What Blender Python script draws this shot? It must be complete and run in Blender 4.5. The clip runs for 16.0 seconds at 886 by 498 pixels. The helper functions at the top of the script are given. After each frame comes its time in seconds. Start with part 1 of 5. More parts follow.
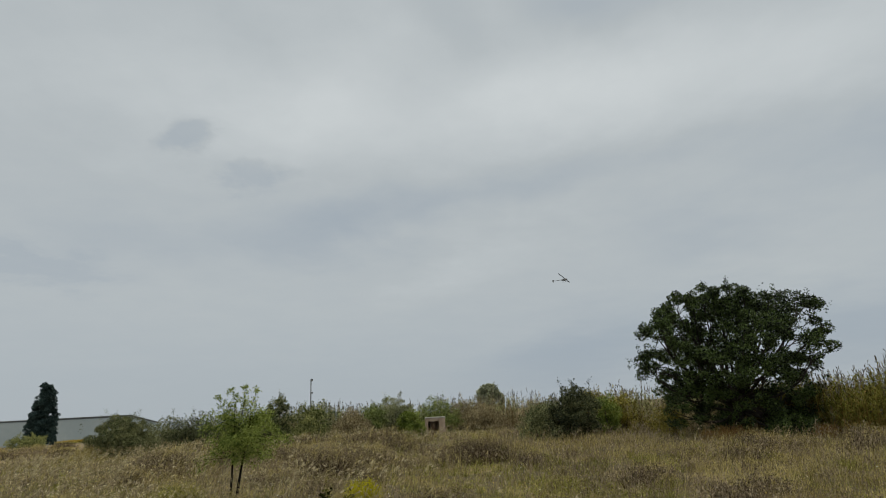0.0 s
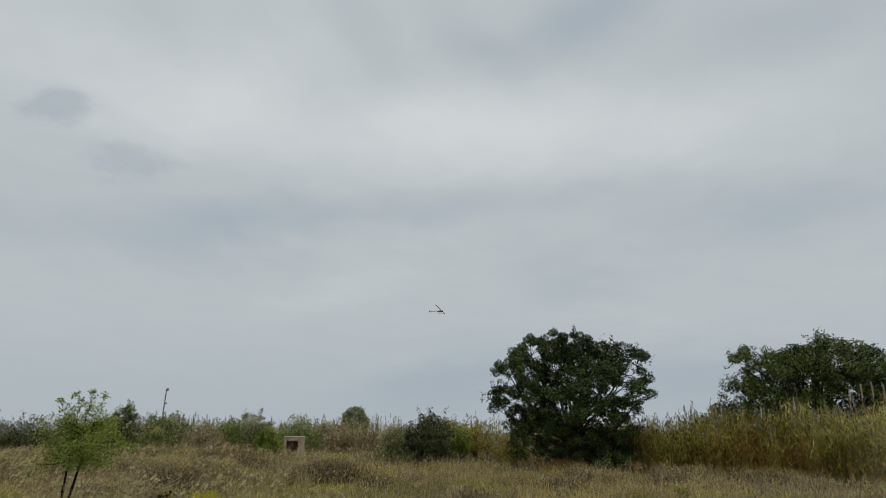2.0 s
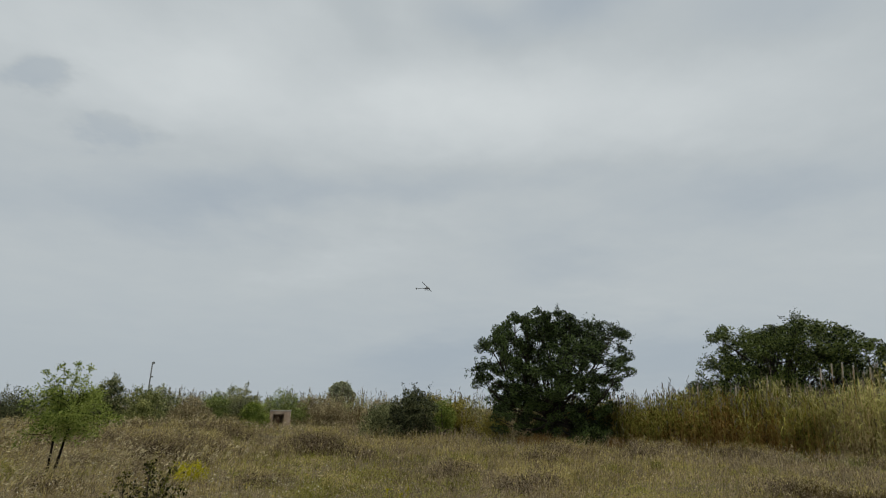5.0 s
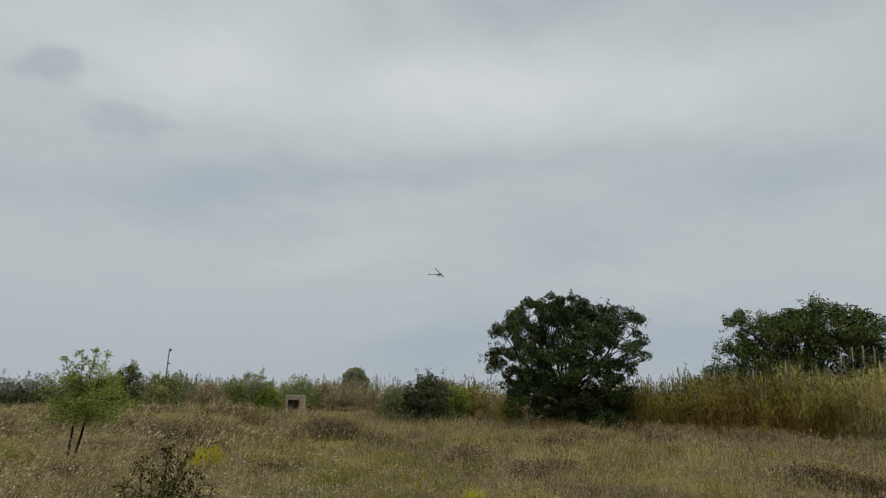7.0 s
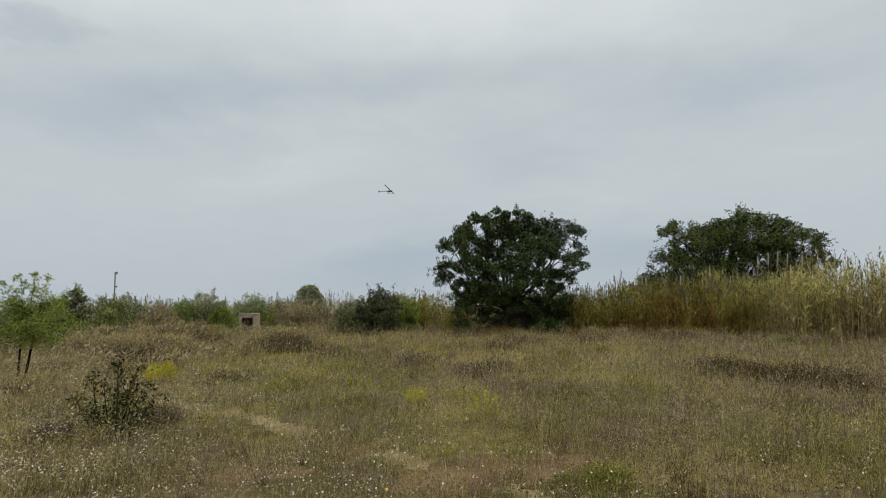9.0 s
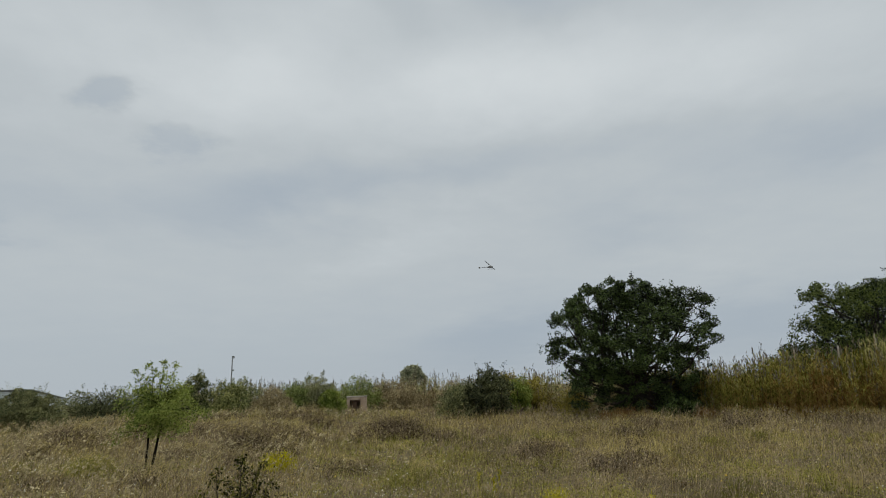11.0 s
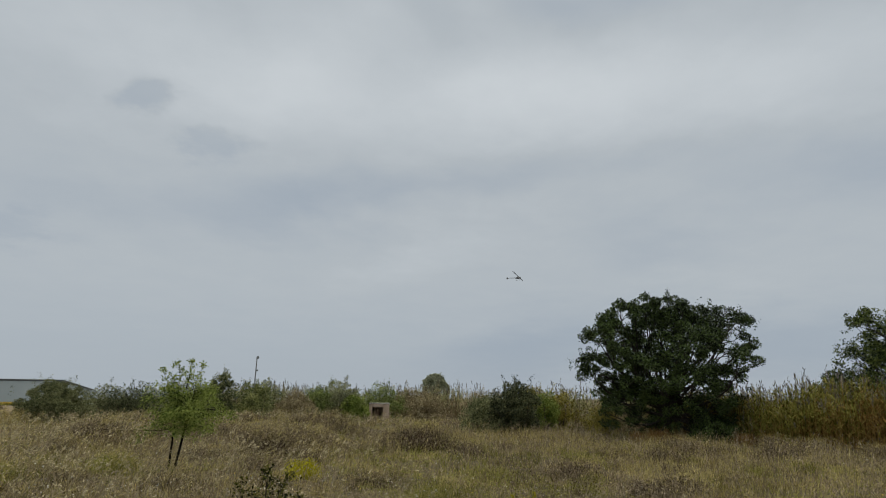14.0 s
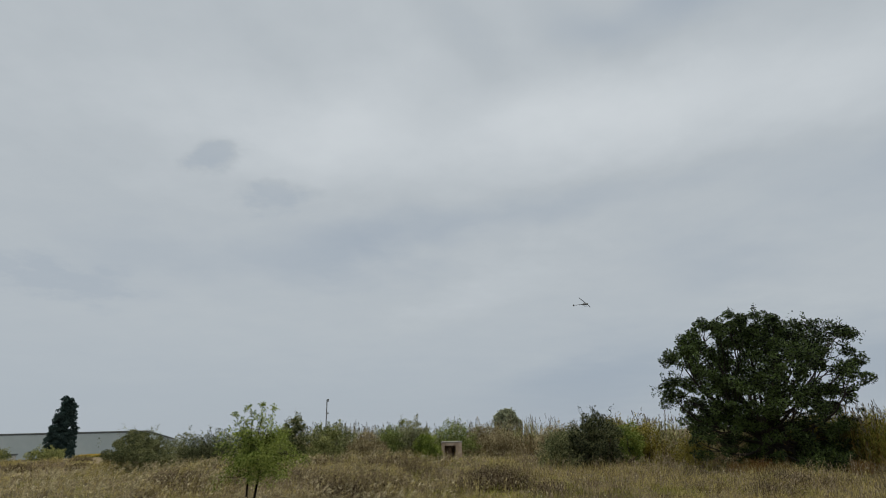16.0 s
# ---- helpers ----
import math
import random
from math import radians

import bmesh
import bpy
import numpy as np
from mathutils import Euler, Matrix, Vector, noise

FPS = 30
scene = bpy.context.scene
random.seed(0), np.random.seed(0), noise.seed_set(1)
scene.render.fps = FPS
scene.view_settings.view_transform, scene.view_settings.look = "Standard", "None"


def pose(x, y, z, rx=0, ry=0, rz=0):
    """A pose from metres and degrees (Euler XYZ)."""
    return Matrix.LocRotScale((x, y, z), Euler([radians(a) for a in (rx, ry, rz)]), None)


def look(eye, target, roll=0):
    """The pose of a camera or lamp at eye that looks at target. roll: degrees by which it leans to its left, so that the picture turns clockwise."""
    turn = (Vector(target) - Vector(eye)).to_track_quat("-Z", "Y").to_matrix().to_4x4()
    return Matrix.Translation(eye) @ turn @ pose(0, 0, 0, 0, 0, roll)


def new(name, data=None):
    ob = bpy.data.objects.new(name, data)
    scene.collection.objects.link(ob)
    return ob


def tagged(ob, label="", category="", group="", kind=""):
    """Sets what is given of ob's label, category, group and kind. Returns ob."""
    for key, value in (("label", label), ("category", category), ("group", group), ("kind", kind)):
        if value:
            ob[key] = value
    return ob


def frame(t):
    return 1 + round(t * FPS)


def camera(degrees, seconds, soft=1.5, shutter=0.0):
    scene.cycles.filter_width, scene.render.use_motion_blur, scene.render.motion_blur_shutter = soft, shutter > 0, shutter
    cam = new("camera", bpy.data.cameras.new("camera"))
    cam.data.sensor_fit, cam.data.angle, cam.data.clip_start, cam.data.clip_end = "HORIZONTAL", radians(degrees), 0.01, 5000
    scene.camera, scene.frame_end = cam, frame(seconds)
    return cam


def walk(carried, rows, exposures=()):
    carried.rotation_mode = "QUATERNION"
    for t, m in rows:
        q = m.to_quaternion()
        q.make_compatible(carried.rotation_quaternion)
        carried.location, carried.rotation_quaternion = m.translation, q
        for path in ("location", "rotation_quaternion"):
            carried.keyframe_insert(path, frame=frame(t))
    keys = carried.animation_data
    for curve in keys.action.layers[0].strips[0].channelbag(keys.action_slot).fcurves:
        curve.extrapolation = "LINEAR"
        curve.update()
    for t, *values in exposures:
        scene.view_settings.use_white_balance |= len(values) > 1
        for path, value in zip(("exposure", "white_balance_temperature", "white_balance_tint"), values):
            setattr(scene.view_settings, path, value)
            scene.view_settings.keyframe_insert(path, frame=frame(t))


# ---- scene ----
# ---------- camera ----------
cam = camera(77.11, 16.0, soft=1.0)
ROWS = [
    (0.0, -0.010, 0.392, 1.687, 0.00, 15.50, 3.00),
    (0.5, 0.023, 0.302, 1.670, -1.16, 12.34, 2.59),
    (1.0, 0.031, 0.255, 1.631, -1.98, 9.07, 1.98),
    (1.5, 0.115, -0.096, 1.642, -5.90, 12.29, 0.76),
    (2.0, 0.271, -0.680, 1.641, -11.90, 17.62, -0.63),
    (2.5, 0.360, -0.947, 1.635, -15.24, 15.33, -0.62),
    (3.0, 0.366, -0.979, 1.612, -15.74, 14.59, -0.40),
    (3.5, 0.335, -0.922, 1.616, -14.88, 15.18, -0.43),
    (6.0, 0.314, -0.758, 1.618, -12.46, 15.14, -0.66),
    (6.5, 0.315, -0.702, 1.600, -11.94, 13.52, -0.36),
    (7.0, 0.305, -0.708, 1.605, -11.98, 13.90, -0.91),
    (7.5, 0.308, -0.770, 1.619, -12.53, 14.08, -1.49),
    (8.0, 0.378, -0.991, 1.578, -15.71, 10.42, -0.45),
    (8.5, 0.427, -1.091, 1.578, -17.21, 6.52, 0.22),
    (9.0, 0.447, -1.058, 1.556, -16.83, 5.28, 0.91),
    (9.5, 0.392, -0.823, 1.551, -13.80, 7.26, 1.32),
    (10.0, 0.341, -0.569, 1.542, -10.17, 8.03, 1.89),
    (10.2, 0.285, -0.488, 1.565, -9.04, 9.24, 1.75),
    (12.3, 0.120, -0.121, 1.696, -6.10, 15.48, 1.75),
    (12.5, 0.102, -0.068, 1.706, -5.73, 15.29, 1.45),
    (13.0, 0.027, 0.076, 1.686, -3.77, 16.08, -0.38),
    (13.5, -0.030, 0.212, 1.676, -2.49, 15.18, -1.55),
    (14.0, 0.019, 0.061, 1.700, -4.35, 14.29, -0.86),
    (14.5, 0.048, 0.062, 1.694, -4.21, 14.75, -0.50),
    (15.0, 0.044, 0.054, 1.679, -4.25, 14.71, 0.03),
    (15.5, -0.047, 0.387, 1.677, -0.10, 16.03, 1.38),
    (16.0, -0.082, 0.523, 1.667, 1.92, 17.87, 1.41),
]


def turned(x, y, z, yaw, pitch, roll):
    """Yaw to the left, pitch up, lean to the right."""
    ya, pi = radians(yaw), radians(pitch)
    way = Vector((-math.sin(ya) * math.cos(pi), math.cos(ya) * math.cos(pi), math.sin(pi)))
    return look((x, y, z), Vector((x, y, z)) + way, -roll)


LEVELS = [(0.0, -0.06), (0.5, -0.10), (1.0, -0.06), (1.5, 0.06), (2.0, 0.02), (2.5, -0.03), (3.5, -0.02), (6.0, 0.03), (8.0, 0.0), (8.5, 0.10), (9.0, 0.20), (9.5, 0.22), (10.0, 0.18), (12.5, -0.10), (13.5, -0.09), (14.5, -0.06), (16.0, -0.04)]
EXPOSURES = [(t, stops, 6500 if t < 11 else 6360, 10 if t < 11 else 11.6) for t, stops in LEVELS]
walk(cam, [(r[0], turned(*r[1:])) for r in ROWS], EXPOSURES)

# ---------- sky and light ----------
SUN_AZ, SUN_EL = 150.0, 72.0


def make_world():
    world = bpy.data.worlds.new("overcast_sky")
    scene.world = world
    world.use_nodes = True
    nt = world.node_tree
    nt.nodes.clear()

    def node(kind, **kw):
        n = nt.nodes.new(kind)
        for k, v in kw.items():
            if k == "op":
                n.operation = v
        return n

    def put(sock, v):
        if isinstance(v, bpy.types.NodeSocket):
            nt.links.new(v, sock)
        else:
            sock.default_value = v

    def m(op, a, b=0.0, c=0.0):
        n = node("ShaderNodeMath", op=op)
        put(n.inputs[0], a), put(n.inputs[1], b), put(n.inputs[2], c)
        return n.outputs[0]

    def nz(vec, scale, detail, rough=0.55):
        n = node("ShaderNodeTexNoise")
        put(n.inputs["Vector"], vec)
        n.inputs["Scale"].default_value, n.inputs["Detail"].default_value, n.inputs["Roughness"].default_value = scale, detail, rough
        return n

    coord = node("ShaderNodeTexCoord").outputs["Generated"]
    sep = node("ShaderNodeSeparateXYZ")
    put(sep.inputs[0], coord)
    x, y, z = sep.outputs
    deg = 180 / math.pi
    az = m("MULTIPLY", m("ARCTAN2", x, y), deg)
    el = m("MULTIPLY", m("ARCSINE", z), deg)
    # clouds lie on a high plane; the plane's coordinates give their perspective
    zz = m("ADD", m("MAXIMUM", z, 0.0), 0.16)
    plane = node("ShaderNodeCombineXYZ")
    put(plane.inputs[0], m("DIVIDE", x, zz)), put(plane.inputs[1], m("DIVIDE", y, zz))
    warp = nz(plane.outputs[0], 1.3, 5.0)
    wsep = node("ShaderNodeSeparateColor")
    put(wsep.inputs[0], warp.outputs["Color"])
    fine = nz(plane.outputs[0], 4.5, 4.0)
    curl = nz(plane.outputs[0], 6.5, 7.0, 0.62)
    fsep = node("ShaderNodeSeparateColor")
    put(fsep.inputs[0], fine.outputs["Color"])
    wu = m("ADD", az, m("ADD", m("MULTIPLY", m("SUBTRACT", wsep.outputs[0], 0.5), 8.0), m("MULTIPLY", m("SUBTRACT", fsep.outputs[0], 0.5), 4.0)))
    wv = m("ADD", el, m("ADD", m("MULTIPLY", m("SUBTRACT", wsep.outputs[1], 0.5), 5.0), m("MULTIPLY", m("SUBTRACT", fsep.outputs[1], 0.5), 3.0)))
    total = None
    # azimuth, elevation, half-width, half-height, tilt, amount (below zero: darker cloud)
    for a0, e0, w, h, tilt, amount, puff in CLOUDS:
        c, s = math.cos(radians(tilt)), math.sin(radians(tilt))
        du, dv = m("SUBTRACT", wu, a0), m("SUBTRACT", wv, e0)
        p = m("DIVIDE", m("ADD", m("MULTIPLY", du, c), m("MULTIPLY", dv, s)), w)
        q = m("DIVIDE", m("SUBTRACT", m("MULTIPLY", dv, c), m("MULTIPLY", du, s)), h)
        r2 = m("ADD", m("MULTIPLY", p, p), m("MULTIPLY", q, q))
        g = m("EXPONENT", m("MULTIPLY", r2, -1.0))
        if puff:
            edge = node("ShaderNodeMapRange")
            edge.interpolation_type = "SMOOTHSTEP"
            put(edge.inputs[0], m("MULTIPLY", g, m("ADD", 1.0, m("MULTIPLY", m("SUBTRACT", curl.outputs["Fac"], 0.5), 3.2))))
            edge.inputs[1].default_value, edge.inputs[2].default_value = 0.2, 0.95
            g = edge.outputs[0]
        g = m("MULTIPLY", g, amount)
        total = g if total is None else m("ADD", total, g)
    wide = nz(plane.outputs[0], 0.9, 6.0)
    calm = m("MINIMUM", m("MAXIMUM", m("DIVIDE", m("SUBTRACT", el, 3.0), 14.0), 0.08), 1.0)
    total = m("ADD", total, m("MULTIPLY", m("MULTIPLY", m("SUBTRACT", wide.outputs["Fac"], 0.5), 0.22), calm))
    total = m("ADD", total, m("MULTIPLY", m("MULTIPLY", m("SUBTRACT", fine.outputs["Fac"], 0.5), 0.20), calm))
    total = m("ADD", total, m("MULTIPLY", m("MULTIPLY", m("SUBTRACT", curl.outputs["Fac"], 0.5), 0.10), calm))
    total = m("ADD", total, 0.5)
    ramp = node("ShaderNodeValToRGB")
    put(ramp.inputs[0], total)
    cr = ramp.color_ramp
    cr.elements[0].position, cr.elements[0].color = 0.0, (0.333, 0.396, 0.462, 1)
    cr.elements[1].position, cr.elements[1].color = 1.0, (0.69, 0.73, 0.735, 1)
    mid = cr.elements.new(0.5)
    mid.color = (0.486, 0.53, 0.548, 1)
    # overcast: the zenith is brighter than the rim
    high = m("SMOOTH_MIN", m("MAXIMUM", m("DIVIDE", m("SUBTRACT", el, 42.0), 40.0), 0.0), 1.0, 0.1)
    lift = node("ShaderNodeCombineXYZ")
    for k, share in enumerate((1.08, 0.98, 0.65)):
        put(lift.inputs[k], m("MULTIPLY_ADD", high, ZENITH * share, 1.0))
    clouds = node("ShaderNodeVectorMath", op="MULTIPLY")
    put(clouds.inputs[0], ramp.outputs[0]), put(clouds.inputs[1], lift.outputs[0])
    sky = node("ShaderNodeTexSky")
    sky.sky_type, sky.sun_disc = "NISHITA", False
    sky.sun_elevation, sky.sun_rotation = radians(SUN_EL), radians(SUN_AZ)
    clear = node("ShaderNodeVectorMath", op="SCALE")
    put(clear.inputs[0], sky.outputs[0]), put(clear.inputs[3], 0.05)
    mix = node("ShaderNodeMix")
    mix.data_type = "RGBA"
    mix.inputs[0].default_value = 0.94
    put(mix.inputs[6], clear.outputs[0]), put(mix.inputs[7], clouds.outputs[0])
    bg = node("ShaderNodeBackground")
    put(bg.inputs[0], mix.outputs[2])
    bg.inputs[1].default_value = SKY_GAIN
    out = node("ShaderNodeOutputWorld")
    put(out.inputs[0], bg.outputs[0])


ZENITH, SKY_GAIN = 3.0, 1.0
CLOUDS = [
    (-26.6, 25.6, 3.6, 1.8, 14, -0.30, 1),
    (-20.4, 22.4, 4.2, 1.8, 4, -0.22, 1),
    (-37.5, 13.2, 7.5, 1.8, 0, -0.16, 1),
    (-29.0, 16.2, 10.0, 2.4, 6, -0.12, 0),
    (-11.0, 18.2, 9.5, 2.6, 11, -0.27, 0),
    (5.0, 21.2, 9.0, 1.7, 10, -0.18, 0),
    (20.0, 22.5, 10.0, 1.3, 2, -0.12, 0),
    (45.0, 19.2, 11.0, 2.8, -5, -0.20, 0),
    (25.5, 14.4, 6.0, 3.0, -12, -0.15, 0),
    (30.0, 10.6, 8.0, 1.3, -6, 0.08, 0),
    (-32.0, 35.0, 15.0, 5.0, 10, -0.05, 0),
    (-22.0, 36.0, 7.0, 3.5, -30, -0.07, 0),
    (2.5, 38.0, 7.0, 2.6, -30, -0.13, 0),
    (16.0, 37.8, 6.0, 2.0, -22, -0.20, 0),
    (28.0, 38.8, 9.0, 2.8, 14, -0.32, 0),
    (48.0, 33.5, 11.0, 3.0, 0, -0.18, 0),
    (14.0, 4.6, 10.0, 3.4, 16, -0.20, 0),
    (37.0, 4.6, 12.0, 3.4, 0, -0.20, 0),
    (-14.0, 29.0, 11.0, 5.0, 8, 0.30, 0),
    (14.0, 29.5, 16.0, 4.6, 4, 0.34, 0),
    (37.0, 27.5, 13.0, 4.0, -4, 0.22, 0),
    (2.0, 13.0, 10.0, 2.2, 20, 0.10, 0),
    (-14.0, 37.0, 34.0, 7.0, 0, 0.10, 0),
    (-32.0, 30.0, 12.0, 5.0, 10, 0.12, 0),
    (0.0, 1.0, 90.0, 7.0, 0, -0.20, 0),
]
make_world()
sun = new("sun", bpy.data.lights.new("sun", "SUN"))
sun.data.energy, sun.data.angle, sun.data.color = 0.7, radians(25), (1.0, 0.94, 0.82)
sd = Vector((math.sin(radians(SUN_AZ)) * math.cos(radians(SUN_EL)), math.cos(radians(SUN_AZ)) * math.cos(radians(SUN_EL)), math.sin(radians(SUN_EL))))
sun.matrix_world = look(sd * 50, (0, 0, 0))
tagged(sun, "soft daylight through overcast clouds", "sun", kind="structure")

# ---------- materials ----------


def material(name, dark, light, scale=3.0, rough=0.85, island=0.0, bump=0.0, glow=0.0, metal=0.0, fine=0.0, third=None, spec=0.3):
    """Two colours mixed by broad noise, broken by fine noise, per-piece change of value, relief, light passing through leaves."""
    mat = bpy.data.materials.new(name)
    mat.use_nodes = True
    nt = mat.node_tree
    nt.nodes.clear()
    link = nt.links.new
    geo = nt.nodes.new("ShaderNodeNewGeometry")
    coarse = nt.nodes.new("ShaderNodeTexNoise")
    link(geo.outputs["Position"], coarse.inputs["Vector"])
    coarse.inputs["Scale"].default_value, coarse.inputs["Detail"].default_value = scale, 5
    grain = nt.nodes.new("ShaderNodeTexNoise")
    link(geo.outputs["Position"], grain.inputs["Vector"])
    grain.inputs["Scale"].default_value, grain.inputs["Detail"].default_value = scale * 14, 3
    ramp = nt.nodes.new("ShaderNodeValToRGB")
    ramp.color_ramp.elements[0].position, ramp.color_ramp.elements[0].color = 0.34, (*dark, 1)
    ramp.color_ramp.elements[1].position, ramp.color_ramp.elements[1].color = 0.66, (*light, 1)
    if third:
        ramp.color_ramp.elements.new(0.5).color = (*third, 1)
    add = nt.nodes.new("ShaderNodeMath")
    add.operation = "MULTIPLY_ADD"
    link(geo.outputs["Random Per Island"], add.inputs[0])
    add.inputs[1].default_value = island
    sub = nt.nodes.new("ShaderNodeMath")
    sub.operation = "MULTIPLY_ADD"
    link(grain.outputs["Fac"], sub.inputs[0])
    sub.inputs[1].default_value, sub.inputs[2].default_value = fine, -0.5 * (island + fine)
    link(sub.outputs[0], add.inputs[2])
    fac = nt.nodes.new("ShaderNodeMath")
    link(coarse.outputs["Fac"], fac.inputs[0]), link(add.outputs[0], fac.inputs[1])
    link(fac.outputs[0], ramp.inputs[0])
    bsdf = nt.nodes.new("ShaderNodeBsdfPrincipled")
    link(ramp.outputs[0], bsdf.inputs["Base Color"])
    bsdf.inputs["Roughness"].default_value, bsdf.inputs["Metallic"].default_value = rough, metal
    bsdf.inputs["Specular IOR Level"].default_value = spec
    if bump:
        b = nt.nodes.new("ShaderNodeBump")
        b.inputs["Strength"].default_value, b.inputs["Distance"].default_value = bump, 0.05
        link(grain.outputs["Fac"], b.inputs["Height"]), link(b.outputs[0], bsdf.inputs["Normal"])
    out = nt.nodes.new("ShaderNodeOutputMaterial")
    if glow:
        tr = nt.nodes.new("ShaderNodeBsdfTranslucent")
        link(ramp.outputs[0], tr.inputs["Color"])
        mix = nt.nodes.new("ShaderNodeMixShader")
        mix.inputs[0].default_value = glow
        link(bsdf.outputs[0], mix.inputs[1]), link(tr.outputs[0], mix.inputs[2]), link(mix.outputs[0], out.inputs[0])
    else:
        link(bsdf.outputs[0], out.inputs[0])
    return mat


SOIL = material("soil", (0.08, 0.057, 0.022), (0.20, 0.148, 0.056), 0.5, 0.95, bump=0.8, fine=0.6, third=(0.09, 0.07, 0.036))
PATH_SOIL = material("trodden_soil", (0.16, 0.115, 0.06), (0.31, 0.235, 0.135), 2.0, 0.95, bump=0.6, fine=0.6)
RED_SOIL = material("red_soil", (0.09, 0.055, 0.031), (0.20, 0.125, 0.072), 2.0, 0.95, bump=0.6, fine=0.7)
STRAW = material("straw", (0.21, 0.165, 0.062), (0.60, 0.495, 0.205), 0.6, 0.8, island=0.6, glow=0.25, spec=0.1)
OAT = material("oat_head", (0.32, 0.265, 0.145), (0.66, 0.57, 0.37), 0.8, 0.85, island=0.5, glow=0.2, spec=0.1)
GREEN_GRASS = material("green_grass", (0.122, 0.122, 0.028), (0.42, 0.395, 0.105), 0.5, 0.75, island=0.6, glow=0.3, spec=0.1)
MAUVE = material("dry_weed", (0.145, 0.112, 0.075), (0.47, 0.375, 0.25), 0.7, 0.9, island=0.6, glow=0.15, spec=0.1)
HERB = material("brown_herb", (0.05, 0.036, 0.015), (0.19, 0.142, 0.062), 1.2, 0.9, island=0.5, glow=0.1, spec=0.1)
HUMMOCK = material("grey_weed", (0.055, 0.042, 0.029), (0.37, 0.285, 0.19), 1.6, 0.9, island=0.8, glow=0.1, spec=0.1)
LEAF_ROUND = material("round_shrub_leaf", (0.07, 0.085, 0.04), (0.32, 0.32, 0.155), 0.8, 0.7, island=0.6, glow=0.18, spec=0.12)
LIME = material("lime_weed", (0.33, 0.30, 0.012), (0.60, 0.54, 0.03), 2.0, 0.7, island=0.5, glow=0.3, spec=0.12)
PETAL = material("white_petal", (0.30, 0.28, 0.23), (0.66, 0.64, 0.56), 5.0, 0.7, island=0.6)
YELLOW_PETAL = material("yellow_petal", (0.45, 0.30, 0.03), (0.6, 0.44, 0.07), 5.0, 0.7, island=0.4)
LEAF_TREE = material("tree_leaf", (0.004, 0.009, 0.003), (0.09, 0.13, 0.034), 0.7, 0.5, island=0.8, glow=0.1, spec=0.2)
LEAF_SECOND = material("second_tree_leaf", (0.010, 0.021, 0.006), (0.155, 0.19, 0.046), 0.7, 0.55, island=0.8, glow=0.15, spec=0.15)
LEAF_DARK = material("dark_leaf", (0.016, 0.023, 0.012), (0.15, 0.158, 0.075), 0.9, 0.6, island=0.7, glow=0.12, spec=0.15)
LEAF_GREY = material("grey_green_leaf", (0.11, 0.12, 0.065), (0.38, 0.37, 0.21), 0.9, 0.7, island=0.6, glow=0.2, spec=0.12)
LEAF_GREEN = material("fresh_leaf", (0.10, 0.145, 0.03), (0.35, 0.40, 0.10), 0.9, 0.6, island=0.6, glow=0.4, spec=0.12)
LEAF_OLIVE = material("olive_leaf", (0.10, 0.12, 0.045), (0.40, 0.40, 0.155), 0.9, 0.65, island=0.6, glow=0.25, spec=0.12)
LEAF_YELLOW = material("yellow_olive_leaf", (0.15, 0.125, 0.026), (0.46, 0.39, 0.095), 0.9, 0.7, island=0.7, glow=0.25, spec=0.12)
LEAF_WITHER = material("withered_leaf", (0.16, 0.125, 0.072), (0.45, 0.375, 0.22), 0.9, 0.8, island=0.6, glow=0.15, spec=0.12)
LEAF_FRESH = material("mid_green_leaf", (0.08, 0.11, 0.035), (0.31, 0.35, 0.115), 0.9, 0.65, island=0.6, glow=0.2, spec=0.12)
SAPLING_BARK = material("sapling_bark", (0.007, 0.006, 0.005), (0.026, 0.022, 0.018), 8.0, 0.95, bump=0.4, fine=0.5, spec=0.1)
LEAF_CYPRESS = material("cypress_leaf", (0.014, 0.032, 0.032), (0.065, 0.105, 0.095), 0.8, 0.7, island=0.5, glow=0.05)
LEAF_THORN = material("thorn_leaf", (0.012, 0.016, 0.004), (0.13, 0.125, 0.025), 3.0, 0.6, island=0.8, glow=0.15, spec=0.1)
LEAF_RUST = material("rust_leaf", (0.16, 0.08, 0.03), (0.28, 0.17, 0.06), 0.9, 0.7, island=0.5, glow=0.2, spec=0.12)
REED_GREEN = material("reed_leaf", (0.10, 0.102, 0.018), (0.40, 0.365, 0.09), 0.7, 0.65, island=0.6, glow=0.3, spec=0.08)
REED_DRY = material("dry_reed", (0.145, 0.077, 0.019), (0.45, 0.30, 0.098), 0.7, 0.75, island=0.6, glow=0.2, spec=0.08)
PALE_REED_GREEN = material("pale_reed_leaf", (0.22, 0.22, 0.065), (0.68, 0.63, 0.25), 0.7, 0.65, island=0.6, glow=0.35, spec=0.08)
PALE_REED_DRY = material("pale_dry_reed", (0.28, 0.20, 0.095), (0.70, 0.57, 0.32), 0.7, 0.75, island=0.6, glow=0.25, spec=0.08)
FAR_REED_GREEN = material("far_reed_leaf", (0.13, 0.135, 0.055), (0.44, 0.42, 0.20), 0.7, 0.7, island=0.6, glow=0.25, spec=0.1)
FAR_REED_DRY = material("far_dry_reed", (0.18, 0.13, 0.07), (0.50, 0.395, 0.225), 0.7, 0.75, island=0.6, glow=0.2, spec=0.1)
PLUME = material("reed_plume", (0.12, 0.10, 0.075), (0.30, 0.26, 0.19), 1.5, 0.9, island=0.5, glow=0.2)
